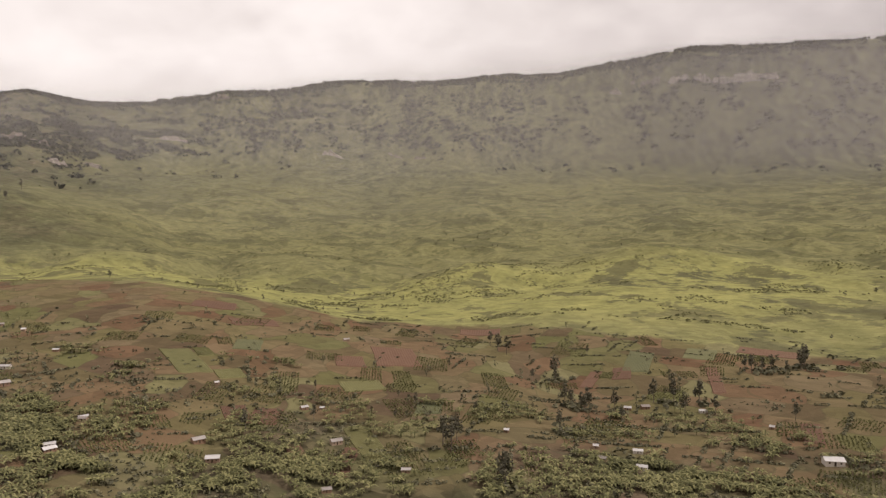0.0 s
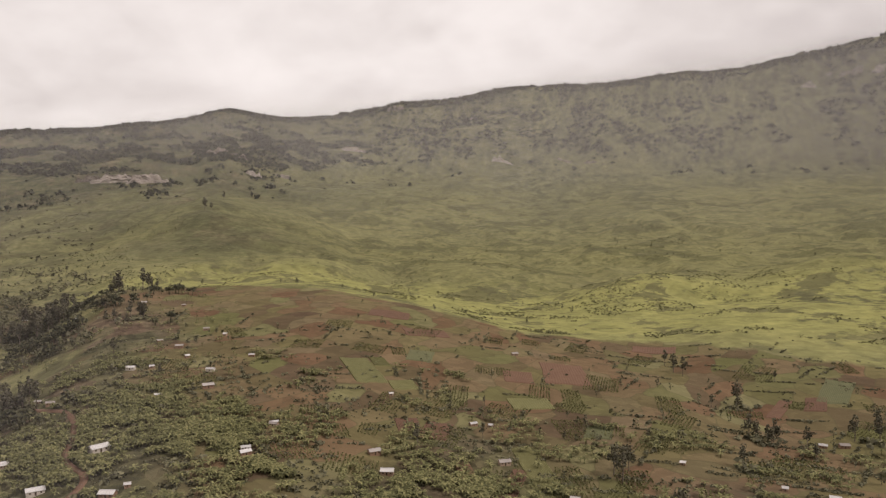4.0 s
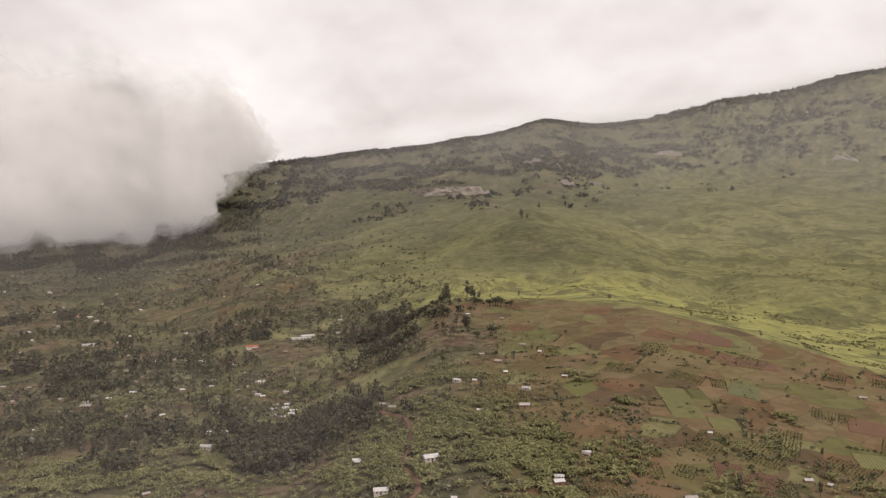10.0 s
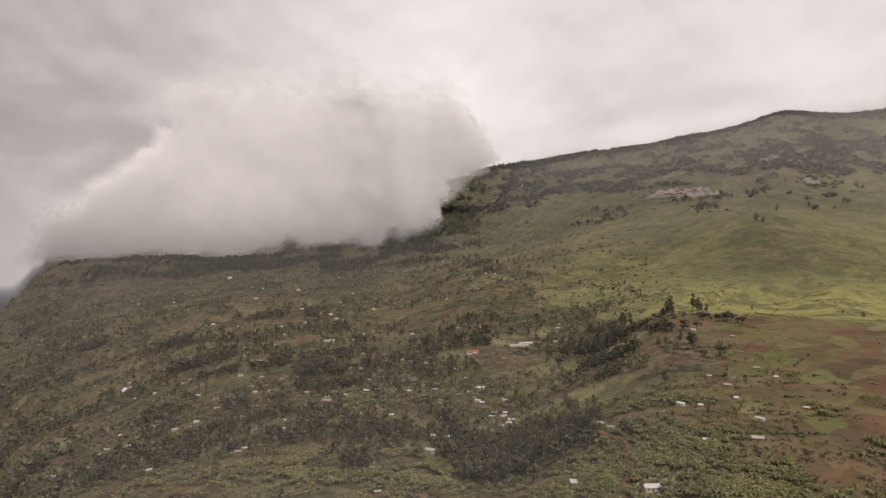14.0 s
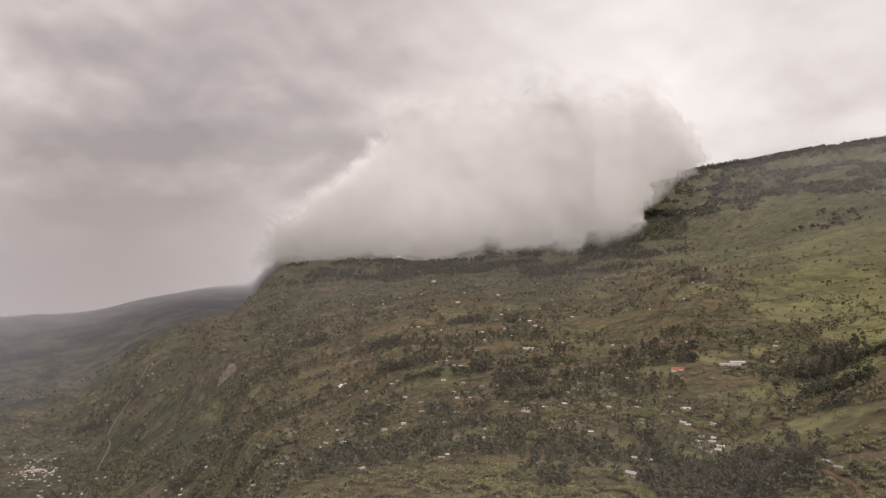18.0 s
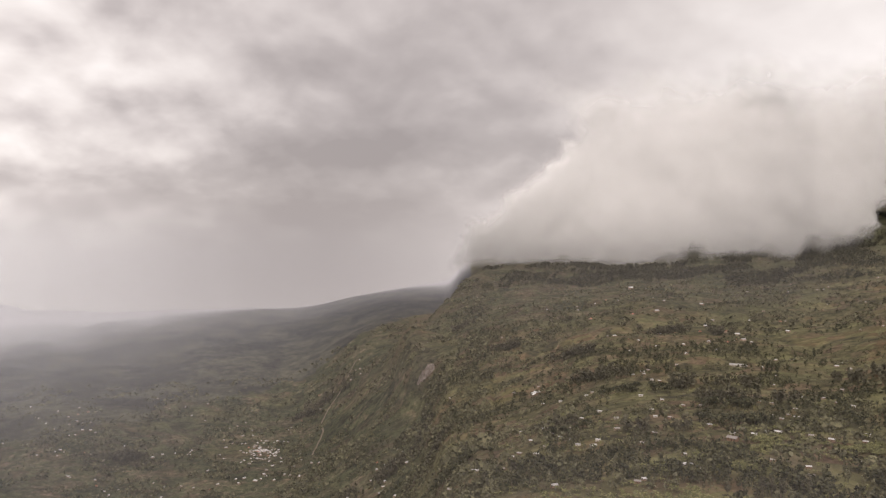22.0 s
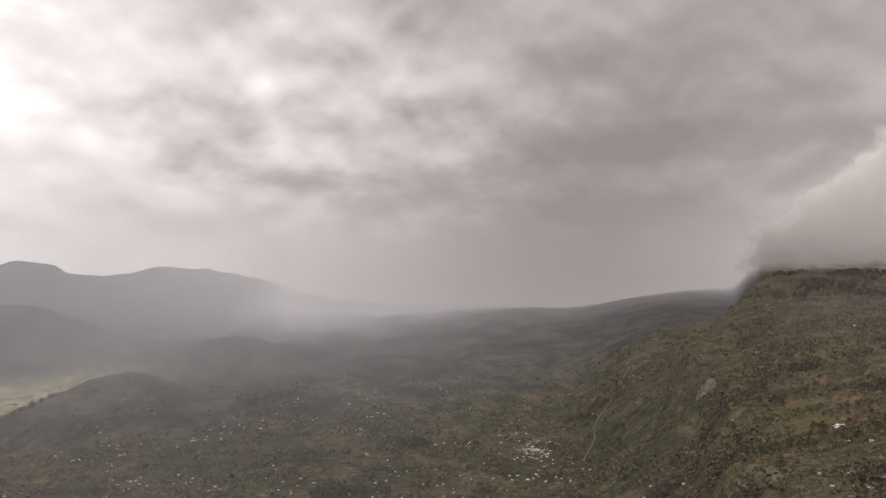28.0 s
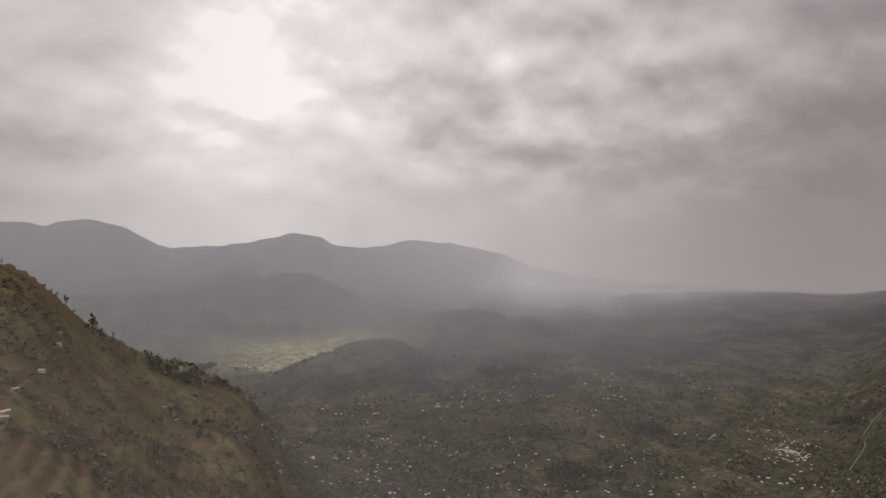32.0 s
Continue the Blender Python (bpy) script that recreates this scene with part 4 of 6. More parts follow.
# ---------------------------------------------------------------- tinted sheets painted as rain haze over the land
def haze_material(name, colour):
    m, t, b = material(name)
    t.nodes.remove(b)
    # one even tint for the whole sheet, in place of hazy air
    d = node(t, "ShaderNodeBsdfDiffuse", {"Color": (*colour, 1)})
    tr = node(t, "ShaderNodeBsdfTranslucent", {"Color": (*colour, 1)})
    sheet_tint = node(t, "ShaderNodeMixShader", {0: 0.5, 1: d.outputs[0], 2: tr.outputs[0]})
    mix = node(t, "ShaderNodeMixShader", {0: attr(t, "thick"), 1: node(t, "ShaderNodeBsdfTransparent").outputs[0], 2: sheet_tint.outputs[0]})
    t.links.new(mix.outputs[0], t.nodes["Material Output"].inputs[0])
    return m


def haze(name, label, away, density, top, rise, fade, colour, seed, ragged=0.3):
    """A tinted see-through sheet painted as a bank of haze, thin at the ground and thickening upward; density and top
    are knots along the bearing.
    """
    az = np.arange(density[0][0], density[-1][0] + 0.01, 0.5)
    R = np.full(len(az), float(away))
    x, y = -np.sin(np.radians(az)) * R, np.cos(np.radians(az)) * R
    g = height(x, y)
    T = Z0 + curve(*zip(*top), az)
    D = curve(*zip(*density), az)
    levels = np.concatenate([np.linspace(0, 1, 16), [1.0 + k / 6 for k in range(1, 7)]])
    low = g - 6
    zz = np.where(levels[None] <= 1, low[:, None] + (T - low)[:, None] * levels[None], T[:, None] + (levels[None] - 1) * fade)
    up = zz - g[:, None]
    # slanted streaks in the thickness, painted like shafts of light
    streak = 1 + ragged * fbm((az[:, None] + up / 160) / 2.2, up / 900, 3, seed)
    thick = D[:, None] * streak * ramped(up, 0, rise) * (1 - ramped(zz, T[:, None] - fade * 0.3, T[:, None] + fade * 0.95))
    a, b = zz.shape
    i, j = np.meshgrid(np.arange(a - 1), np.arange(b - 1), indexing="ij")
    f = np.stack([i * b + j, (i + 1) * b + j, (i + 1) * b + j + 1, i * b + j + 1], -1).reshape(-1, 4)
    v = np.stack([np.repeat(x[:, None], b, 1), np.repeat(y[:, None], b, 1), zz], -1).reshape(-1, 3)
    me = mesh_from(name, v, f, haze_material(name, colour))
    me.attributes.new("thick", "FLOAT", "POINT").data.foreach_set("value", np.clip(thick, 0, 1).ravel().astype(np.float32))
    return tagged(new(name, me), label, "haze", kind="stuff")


# slope of sight to the crest: sheet tops are fitted to the camera's view
CREST_SIGHTLINE = ((-45, 0.2), (-20, 0.22), (-5, 0.202), (8, 0.19), (20, 0.16), (30, 0.15), (38, 0.126), (46, 0.106), (55, 0.083))
# sheets painted as rain haze, thickest over the scarp's sunlit middle
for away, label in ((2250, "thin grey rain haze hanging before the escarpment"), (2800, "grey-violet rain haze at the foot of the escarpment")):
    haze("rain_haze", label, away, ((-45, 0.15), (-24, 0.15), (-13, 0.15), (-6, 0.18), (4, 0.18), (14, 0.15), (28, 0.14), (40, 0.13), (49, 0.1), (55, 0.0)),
         [(a, k * away + 15) for a, k in CREST_SIGHTLINE], 150, 60, (0.78, 0.755, 0.765), 181, 0.12)
haze("rain_haze", "pale thin haze drifting over the pasture", 1500, ((-45, 0.09), (-20, 0.11), (-5, 0.14), (8, 0.14), (25, 0.12), (40, 0.11), (50, 0.06), (56, 0.0)), [(a, k * 1500 + 25) for a, k in CREST_SIGHTLINE], 110, 60, (0.80, 0.77, 0.75), 187, 0.2)
# added sheet that lightens the dark spur, painted as haze
haze("valley_haze_sheet", "thin haze hanging before the terraced spur", 330, ((126, 0.0), (134, 0.07), (140, 0.12), (148, 0.14), (170, 0.15)), ((126, -40), (132, -30), (170, 60)), 25, 40, (0.74, 0.70, 0.72), 188, 0.1)
# added sheet that lightens and cools the near valley, painted as haze
haze("valley_haze_sheet", "cool thin haze over the near valley floor", 720, ((96, 0.0), (104, 0.02), (112, 0.06), (122, 0.10), (130, 0.15), (138, 0.15), (146, 0.0)), ((96, -60), (118, -20), (140, -60)), 60, 80, (0.60, 0.63, 0.71), 191, 0.1)
# the sunbeam is painted as a white streak in a sheet
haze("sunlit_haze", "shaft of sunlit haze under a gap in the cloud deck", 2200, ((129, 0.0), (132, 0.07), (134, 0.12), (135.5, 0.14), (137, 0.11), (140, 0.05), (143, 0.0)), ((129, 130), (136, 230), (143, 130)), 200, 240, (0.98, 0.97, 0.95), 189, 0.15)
# dark sheets paint the cloud's shade, with rain haze, over this end
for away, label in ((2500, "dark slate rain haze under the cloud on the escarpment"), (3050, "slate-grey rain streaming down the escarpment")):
    haze("rain_haze", label, away, ((-45, 0.18), (-20, 0.18), (-14, 0.12), (-9, 0.03), (-6, 0.0)), [(a, k * away + 15) for a, k in CREST_SIGHTLINE], 90, 60, (0.30, 0.285, 0.31), 186, 0.12)
# added sheet close to the camera that lifts the darkest tones behind it
haze("slope_haze_sheet", "thin grey haze in the air above the gardens", 235, ((30, 0.0), (42, 0.06), (60, 0.085), (80, 0.08), (90, 0.045), (98, 0.03), (120, 0.05), (132, 0.05), (142, 0.0)), ((30, -20), (60, -20), (142, -20)), 30, 60, (0.66, 0.61, 0.66), 190, 0.1)
# sheets painting bluish haze over the valley behind them
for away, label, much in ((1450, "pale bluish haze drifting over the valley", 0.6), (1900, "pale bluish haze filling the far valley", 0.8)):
    haze("valley_haze_sheet", label, away, ((87, 0.0), (95, 0.02 * much), (104, 0.09 * much), (112, 0.2 * much), (122, 0.27 * much), (130, 0.27 * much), (137, 0.27 * much), (146, 0.25 * much), (170, 0.2 * much)),
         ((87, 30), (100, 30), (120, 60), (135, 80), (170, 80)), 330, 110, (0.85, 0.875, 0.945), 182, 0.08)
# sheets painting blue-grey haze over the slope behind them
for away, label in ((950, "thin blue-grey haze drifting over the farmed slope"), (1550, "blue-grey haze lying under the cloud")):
    haze("slope_haze_sheet", label, away, ((44, 0.0), (52, 0.07), (70, 0.09), (82, 0.08), (90, 0.05), (100, 0.03), (112, 0.03), (128, 0.0)),
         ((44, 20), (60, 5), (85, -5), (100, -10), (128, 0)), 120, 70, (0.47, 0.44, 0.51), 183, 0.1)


# ---------------------------------------------------------------- helpers for things
def part(name, bm, mat, parent, label=""):
    me = bpy.data.meshes.new(name)
    bm.to_mesh(me)
    bm.free()
    me.materials.append(mat)
    ob = new(name, me)
    ob.parent = parent
    return tagged(ob, label)


def ground_at(x, y):
    return float(height(np.float64(x), np.float64(y)))


def box(bm, x0, y0, z0, x1, y1, z1):
    v = [bm.verts.new(c) for c in ((x0, y0, z0), (x1, y0, z0), (x1, y1, z0), (x0, y1, z0), (x0, y0, z1), (x1, y0, z1), (x1, y1, z1), (x0, y1, z1))]
    for f in ((3, 2, 1, 0), (4, 5, 6, 7), (0, 1, 5, 4), (1, 2, 6, 5), (2, 3, 7, 6), (3, 0, 4, 7)):
        bm.faces.new([v[i] for i in f])


# ---------------------------------------------------------------- plants
def quads_of(rng, n, centre, radii, size, upward=0.2):
    """Leaf clumps: n small tilted quads spread over an ellipsoid, denser towards its skin."""
    d = rng.normal(size=(n, 3))
    d /= np.linalg.norm(d, axis=1)[:, None]
    c = centre + d * radii * (rng.uniform(0.45, 1.0, (n, 1)) ** 0.5)
    nrm = d + rng.normal(scale=0.55, size=(n, 3)) + (0, 0, upward)
    nrm /= np.linalg.norm(nrm, axis=1)[:, None]
    a = np.cross(nrm, rng.normal(size=(n, 3)))
    a /= np.linalg.norm(a, axis=1)[:, None]
    b = np.cross(nrm, a)
    s = size * rng.uniform(0.6, 1.25, (n, 1))
    v = np.stack([c - a * s, c - b * s * 0.7 + nrm * s * 0.15, c + a * s, c + b * s * 0.7 - nrm * s * 0.1], 1).reshape(-1, 3)
    return v, np.arange(n * 4).reshape(-1, 4)


def joined(pieces):
    verts, faces, base = [], [], 0
    for v, f in pieces:
        verts.append(v)
        faces.append(f + base)
        base += len(v)
    return np.concatenate(verts), np.concatenate(faces)


def tube(p0, p1, r0, r1, sides=6):
    p0, p1 = np.array(p0, float), np.array(p1, float)
    d = p1 - p0
    a = np.cross(d, (0.3, 0.9, 0.2))
    a /= np.linalg.norm(a)
    b = np.cross(d, a)
    b /= np.linalg.norm(b)
    t = np.arange(sides) * 2 * np.pi / sides
    ring = np.cos(t)[:, None] * a + np.sin(t)[:, None] * b
    v = np.concatenate([p0 + ring * r0, p1 + ring * r1])
    i = np.arange(sides)
    return v, np.stack([i, (i + 1) % sides, (i + 1) % sides + sides, i + sides], 1)


def banana_shape(seed):
    rng = np.random.default_rng(seed)
    out = [tube((0, 0, -0.4), (0, 0, 1.9), 0.16, 0.10, 3)]
    for k in range(7):
        az, lift, ln, w = k * 0.9 + rng.uniform(-0.3, 0.3), rng.uniform(0.5, 1.25), rng.uniform(2.0, 2.9), rng.uniform(0.3, 0.42)
        out_d, side = np.array((math.cos(az), math.sin(az), 0)), np.array((-math.sin(az), math.cos(az), 0))
        pts = [np.array((0, 0, 1.8)) + out_d * ln * u + np.array((0, 0, 1)) * ln * (lift * u - 0.95 * lift * u * u * (0.5 + 0.5 * u)) for u in (0, 0.3, 0.65, 1.0)]
        wid = (0.06, w, w * 0.9, 0.06)
        v = np.array([p + side * q * sgn + np.array((0, 0, -0.12 * abs(sgn) * q)) for p, q in zip(pts, wid) for sgn in (-1, 1)])
        out.append((v, np.array([(0, 1, 3, 2), (2, 3, 5, 4), (4, 5, 7, 6)])))
    return joined(out)


def shrub_shape(seed, n=14):
    rng = np.random.default_rng(seed)
    lobes = [quads_of(rng, n // 2, np.array((0, 0, 0.55)), np.array((0.95, 0.95, 0.6)), 0.42 * (24 / n) ** 0.4, 0.5)]
    for _ in range(2):
        c = np.array((rng.uniform(-0.6, 0.6), rng.uniform(-0.6, 0.6), rng.uniform(0.4, 0.9)))
        lobes.append(quads_of(rng, n // 4, c, np.array((0.5, 0.5, 0.45)), 0.34 * (24 / n) ** 0.4, 0.4))
    return joined(lobes)


def tree_shape(seed, n=25):
    """A whole small tree, one unit high."""
    rng = np.random.default_rng(seed)
    out = [tube((0, 0, -0.05), (0, 0, 0.6), 0.03, 0.015, 4)]
    for k in range(5):
        c = np.array((rng.uniform(-0.16, 0.16), rng.uniform(-0.16, 0.16), 0.4 + 0.13 * k))
        out.append(quads_of(rng, n // 5, c, np.array((0.2, 0.2, 0.15)) * (1.15 - 0.12 * k), 0.14, 0.3))
    return joined(out)


def broad_tree_shape(seed):
    """A broad-crowned tree, one unit high, its crown heaped from several clumps."""
    rng = np.random.default_rng(seed)
    out = [tube((0, 0, -0.05), (0.02, 0, 0.5), 0.035, 0.02, 4)]
    for k in range(7):
        a, q = k * 2.4 + rng.uniform(-0.4, 0.4), 0.3 * math.sqrt(k / 7)
        c = np.array((q * math.cos(a), q * math.sin(a), 0.74 - 0.9 * q * q * 2 + rng.uniform(-0.08, 0.08)))
        out.append(quads_of(rng, 6, c, np.array((0.19, 0.19, 0.16)) * rng.uniform(0.8, 1.2), 0.125, 0.35))
    return joined(out)


def scatter(name, shapes, spots, mat, label, category, seed=1, sink=0.1):
    """Many plants as one object: spots are rows of x, y, size."""
    rng = np.random.default_rng(seed)
    spots = np.asarray(spots, float)
    z = height(spots[:, 0], spots[:, 1])
    turn, pick = rng.uniform(0, 2 * np.pi, len(spots)), rng.integers(0, len(shapes), len(spots))
    vs, fs, base = [], [], 0
    for k, (v, f) in enumerate(shapes):
        m = pick == k
        c, s = np.cos(turn[m]), np.sin(turn[m])
        size = spots[m, 2]
        x = (v[None, :, 0] * c[:, None] - v[None, :, 1] * s[:, None]) * size[:, None] + spots[m, 0][:, None]
        y = (v[None, :, 0] * s[:, None] + v[None, :, 1] * c[:, None]) * size[:, None] + spots[m, 1][:, None]
        zz = (v[None, :, 2] - sink) * size[:, None] + z[m][:, None]
        vs.append(np.stack([x, y, zz], -1).reshape(-1, 3))
        n = len(size)
        fs.append((f[None] + (np.arange(n) * len(v))[:, None, None]).reshape(-1, 4) + base)
        base += n * len(v)
    ob = new(name, mesh_from(name, np.concatenate(vs), np.concatenate(fs), mat, False))
    return tagged(ob, label, category, kind="stuff")


def polar(rng, n, az0, az1, r0, r1):
    az = np.radians(rng.uniform(az0, az1, n))
    r = r0 * (r1 / r0) ** rng.uniform(0, 1, n)
    return np.stack([-np.sin(az) * r, np.cos(az) * r], 1)


def in_patches(rng, patches, per):
    """Spots inside patches, each a centre, a half width across the view and a half depth along it."""
    out = []
    for x, y, w, d in patches:
        n = max(4, int(w * d * math.pi * 1.35 / per))
        a = rng.uniform(0, 2 * np.pi, n)
        ragged = 0.85 + 1.0 * fbm(np.cos(a) * 1.3 + x, np.sin(a) * 1.3 + y, 3, 15)
        u = np.sqrt(rng.uniform(0, 1, n)) * ragged * rng.uniform(0.8, 1.35, n)
        ux, uy = u * np.cos(a) * w * 1.3, u * np.sin(a) * d * 1.15
        q = math.hypot(x, y)
        fx, fy = x / q, y / q
        pts = np.stack([x + fy * ux + fx * uy, y - fx * ux + fy * uy], 1)
        out.append(pts[fbm(pts[:, 0] / max(w, 18) * 1.8, pts[:, 1] / max(w, 18) * 1.8, 3, 16) > -0.12 + 0.2 * (u > 0.7)])
    return np.concatenate(out)


# farms: place and width
FIELD_HOUSES = ((-52, 341, 7.2), (-78, 394, 5.6), (-68, 396, 3.5), (-16, 305, 4.6), (-47, 282, 4.6), (-101, 307, 7.6), (-114, 326, 7.5), (-171, 333, 5), (-164, 291, 6.7), (-78, 568, 5.6), (112, 425, 5.1), (123, 426, 5.9), (153, 412, 4.4),
                (74, 323, 4), (89, 312, 5.5), (94, 337, 5.3), (176, 315, 9.6), (33, 362, 3.2), (75, 343, 3), (174, 370, 3.2), (-252, 458, 4))
KNOLL_HOUSES = ((-172, 335, 4.4), (-167, 297, 4.8), (-239, 381, 7.4), (-258, 359, 4.6), (-309, 402, 5.8), (-299, 410, 3.6), (-316, 466, 6.4), (-295, 444, 3.8), (-259, 416, 5.6), (-329, 523, 5.5), (-304, 510, 3.7), (-410, 613, 5), (-451, 608, 6.7),
                (-341, 478, 4), (-238, 248, 8.1), (-199, 244, 8), (-237, 285, 9.3), (-196, 252, 3.6), (-281, 274, 4.2), (-325, 351, 5.5), (-342, 360, 4.9), (-496, 572, 8), (-669, 686, 6.9), (-748, 704, 6.6), (-136, 422, 3))
VILLAGE_HOUSES = ((-470, 365, 6.9), (-476, 374, 6.5), (-483, 387, 7.1), (-460, 366, 6.3), (-459, 375, 6.9), (-487, 378, 6.1), (-490, 396, 6.2), (-497, 388, 6.2), (-468, 384, 6), (-417, 268, 7.5), (-424, 288, 6), (-446, 302, 4.5), (-559, 420, 6.9), (-532, 396, 5.4))
SLOPE_HOUSES = ((-496, 284, 4.8), (-514, 292, 4.4), (-530, 345, 5.2), (-578, 378, 5.1), (-596, 341, 4.7), (-590, 269, 9.6), (-526, 205, 7.5), (-515, 212, 4.8), (-557, 214, 4.4), (-506, 98, 6), (-498, 157, 5.4), (-1178, 454, 7.4), (-1399, 585, 11), (-1332, 592, 9.4),
                (-1202, 567, 10), (-1182, 571, 8.5), (-895, 563, 6.8), (-676, 364, 4.8), (-674, 346, 5), (-979, 304, 6), (-777, 274, 5), (-365, 197, 4.6), (-278, 272, 4.8), (-489, 566, 7.3), (-728, 682, 6.4), (-667, 650, 6.8), (-2015, 621, 15), (-655, 609, 5.4), (-718, 439, 5.2), (-603, 294, 4.8))
SLOPE_HOUSES_FAR = ((-503, 163, 4.8), (-528, 202, 6.6), (-531, 273, 4.6), (-450, 292, 4.8), (-561, 417, 6.9), (-526, 396, 5.6), (-1191, 502, 8.4), (-1288, 597, 9.2), (-1263, 402, 7.6), (-1383, 392, 8.2), (-1588, 396, 9.2), (-1360, 475, 8.2), (-1571, 487, 9.3),
                    (-1090, 424, 7), (-979, 320, 5.6), (-702, 385, 5.6), (-1450, 700, 9), (-1500, 640, 9), (-1620, 560, 10), (-1300, 700, 8), (-1700, 700, 10))
SPUR_HOUSES = ((-182, -503, 5), (-166, -475, 5.3), (-161, -462, 4.6), (-263, -635, 6.6), (-276, -660, 4.8), (-407, -712, 9), (-358, -634, 5.4), (-362, -618, 5.3), (-218, -553, 4.4))
sites = [s for group in (FIELD_HOUSES, KNOLL_HOUSES, VILLAGE_HOUSES, SLOPE_HOUSES, SLOPE_HOUSES_FAR, SPUR_HOUSES) for s in group]
ROAD = ((-335, 348), (-320, 342), (-305, 337), (-287, 325), (-272, 309), (-260, 293), (-252, 280), (-241, 271), (-227, 263), (-220, 254), (-216, 235))
PATH = ((-510, 425), (-476, 408), (-426, 389), (-370, 362), (-335, 348))


def cleared(p, margin=1.0):
    """Leaves out plants on a road, in a house yard or before the village that would block the camera's view of them."""
    keep = np.ones(len(p), bool)
    for x, y, wide in sites:
        q = math.hypot(x, y)
        along, across = (p[:, 0] - x) * x / q + (p[:, 1] - y) * y / q, (p[:, 0] - x) * y / q - (p[:, 1] - y) * x / q
        keep &= ~((np.abs(across) < wide * 0.62 * margin) & (along < wide * 0.5) & (along > -wide * 0.5 - 5 * margin))
    # gap kept open for the camera's sight of the village
    keep &= np.hypot(p[:, 0] + 463, p[:, 1] - 362) > 30
    for line, half in ((ROAD, 3.4), (PATH, 2.2)):
        for (x0, y0), (x1, y1) in zip(line, line[1:]):
            d = np.array((x1 - x0, y1 - y0))
            u = np.clip(((p[:, 0] - x0) * d[0] + (p[:, 1] - y0) * d[1]) / (d @ d), 0, 1)
            qx, qy = x0 + u * d[0], y0 + u * d[1]
            keep &= np.hypot(p[:, 0] - qx - 2.5 * qx / np.hypot(qx, qy) * -1, p[:, 1] - qy + 2.5 * qy / np.hypot(qx, qy)) > half * margin
    return p[keep]


SHRUBS = [shrub_shape(k) for k in range(5)]
FAR_SHRUBS = [shrub_shape(10 + k, 8) for k in range(5)]
TREES = [tree_shape(20 + k) for k in range(5)]
BROAD_TREES = [broad_tree_shape(80 + k) for k in range(5)]
BANANA_SHAPES = [banana_shape(40 + k) for k in range(5)]
rng = np.random.default_rng(7)

# banana gardens: centre, half width, half depth
BANANAS_NEAR = ((-56, 307, 13, 26), (-41, 357, 8, 18), (-80, 297, 15, 26), (-152, 275, 28, 34), (-169, 320, 18, 18), (-187, 423, 10, 18), (-243, 462, 11, 12), (-121, 424, 20, 14), (-118, 482, 20, 8),
                (80, 312, 33, 26), (110, 405, 18, 12), (152, 405, 9, 12), (170, 341, 13, 18), (153, 347, 10, 14), (101, 299, 40, 22))
BANANAS_FAR = ((-192, 298, 36, 42), (-260, 345, 34, 42), (-240, 266, 26, 34), (-205, 341, 27, 26), (-239, 461, 13, 12), (-334, 398, 26, 28), (-266, 271, 30, 36), (-252, 320, 34, 40), (-499, 431, 34, 26),
               (-387, 235, 36, 44), (-535, 251, 46, 48), (-551, 374, 40, 36), (-278, 283, 22, 30), (-256, 320, 28, 30), (-589, 310, 34, 28), (-430, 190, 40, 50), (-300, 180, 40, 60))
gardens = in_patches(rng, BANANAS_NEAR + BANANAS_FAR, 8.0)
spots = np.concatenate([polar(rng, 3000, -33, 14, 235, 420), polar(rng, 1800, 14, 36, 235, 400), polar(rng, 5200, 30, 84, 240, 900)])
spots = spots[fbm(spots[:, 0] / 26, spots[:, 1] / 26, 3, 90) > 0.02]
spots = cleared(np.concatenate([gardens, spots]))
scatter("banana_garden", BANANA_SHAPES, np.column_stack([spots, rng.uniform(0.75, 1.35, len(spots))]), BANANA, "pale green banana plants crowding the garden plots", "banana plants", 2)

# low shrubs, thicker in drifts
def drifts(az0, az1, r0, r1, n, s0, s1, scale, cut, seed):
    p = polar(rng, n, az0, az1, r0, r1)
    keep = fbm(p[:, 0] / scale, p[:, 1] / scale, 4, seed) > cut
    p = p[keep]
    return np.column_stack([p, s0 * (s1 / s0) ** (rng.uniform(0, 1, len(p)) ** 1.6)])


low = np.concatenate([drifts(-36, 14, 240, 660, 6000, 0.5, 2.0, 30, 0.28, 101), drifts(14, 40, 240, 620, 4200, 0.5, 2.0, 38, 0.05, 102), drifts(38, 95, 240, 1300, 13000, 0.9, 2.8, 50, 0.02, 103),
                      drifts(139, 168, 220, 900, 24000, 0.6, 3.2, 34, -0.02, 104), drifts(126, 146, 500, 1700, 9000, 1.2, 4.5, 40, 0.06, 105)])
hedges = []
for (hx, hy), along, length in zip(polar(rng, 260, -34, 38, 290, 690), rng.uniform(0, 1, 260), rng.uniform(10, 48, 260)):
    a = math.atan2(-hx, hy) + (0.1 if along < 0.6 else 1.45) + 0.25 * float(fbm(np.float64(hx / 200), np.float64(hy / 200), 2, 19))
    u = np.arange(-length / 2, length / 2, 1.3) + rng.uniform(-0.6, 0.6, len(np.arange(-length / 2, length / 2, 1.3)))
    u = u[fbm(u / 6 + hx, u * 0, 2, 20) > -0.25]
    hedges.append(np.column_stack([hx + u * math.cos(a) + rng.normal(0, 0.5, len(u)), hy + u * math.sin(a) + rng.normal(0, 0.5, len(u)), rng.uniform(0.5, 1.5, len(u))]))
low = np.concatenate([low] + hedges)
scatter("shrubs", SHRUBS, cleared(low), LEAF, "dark green shrubs along plot edges and gullies", "shrubs", 3)
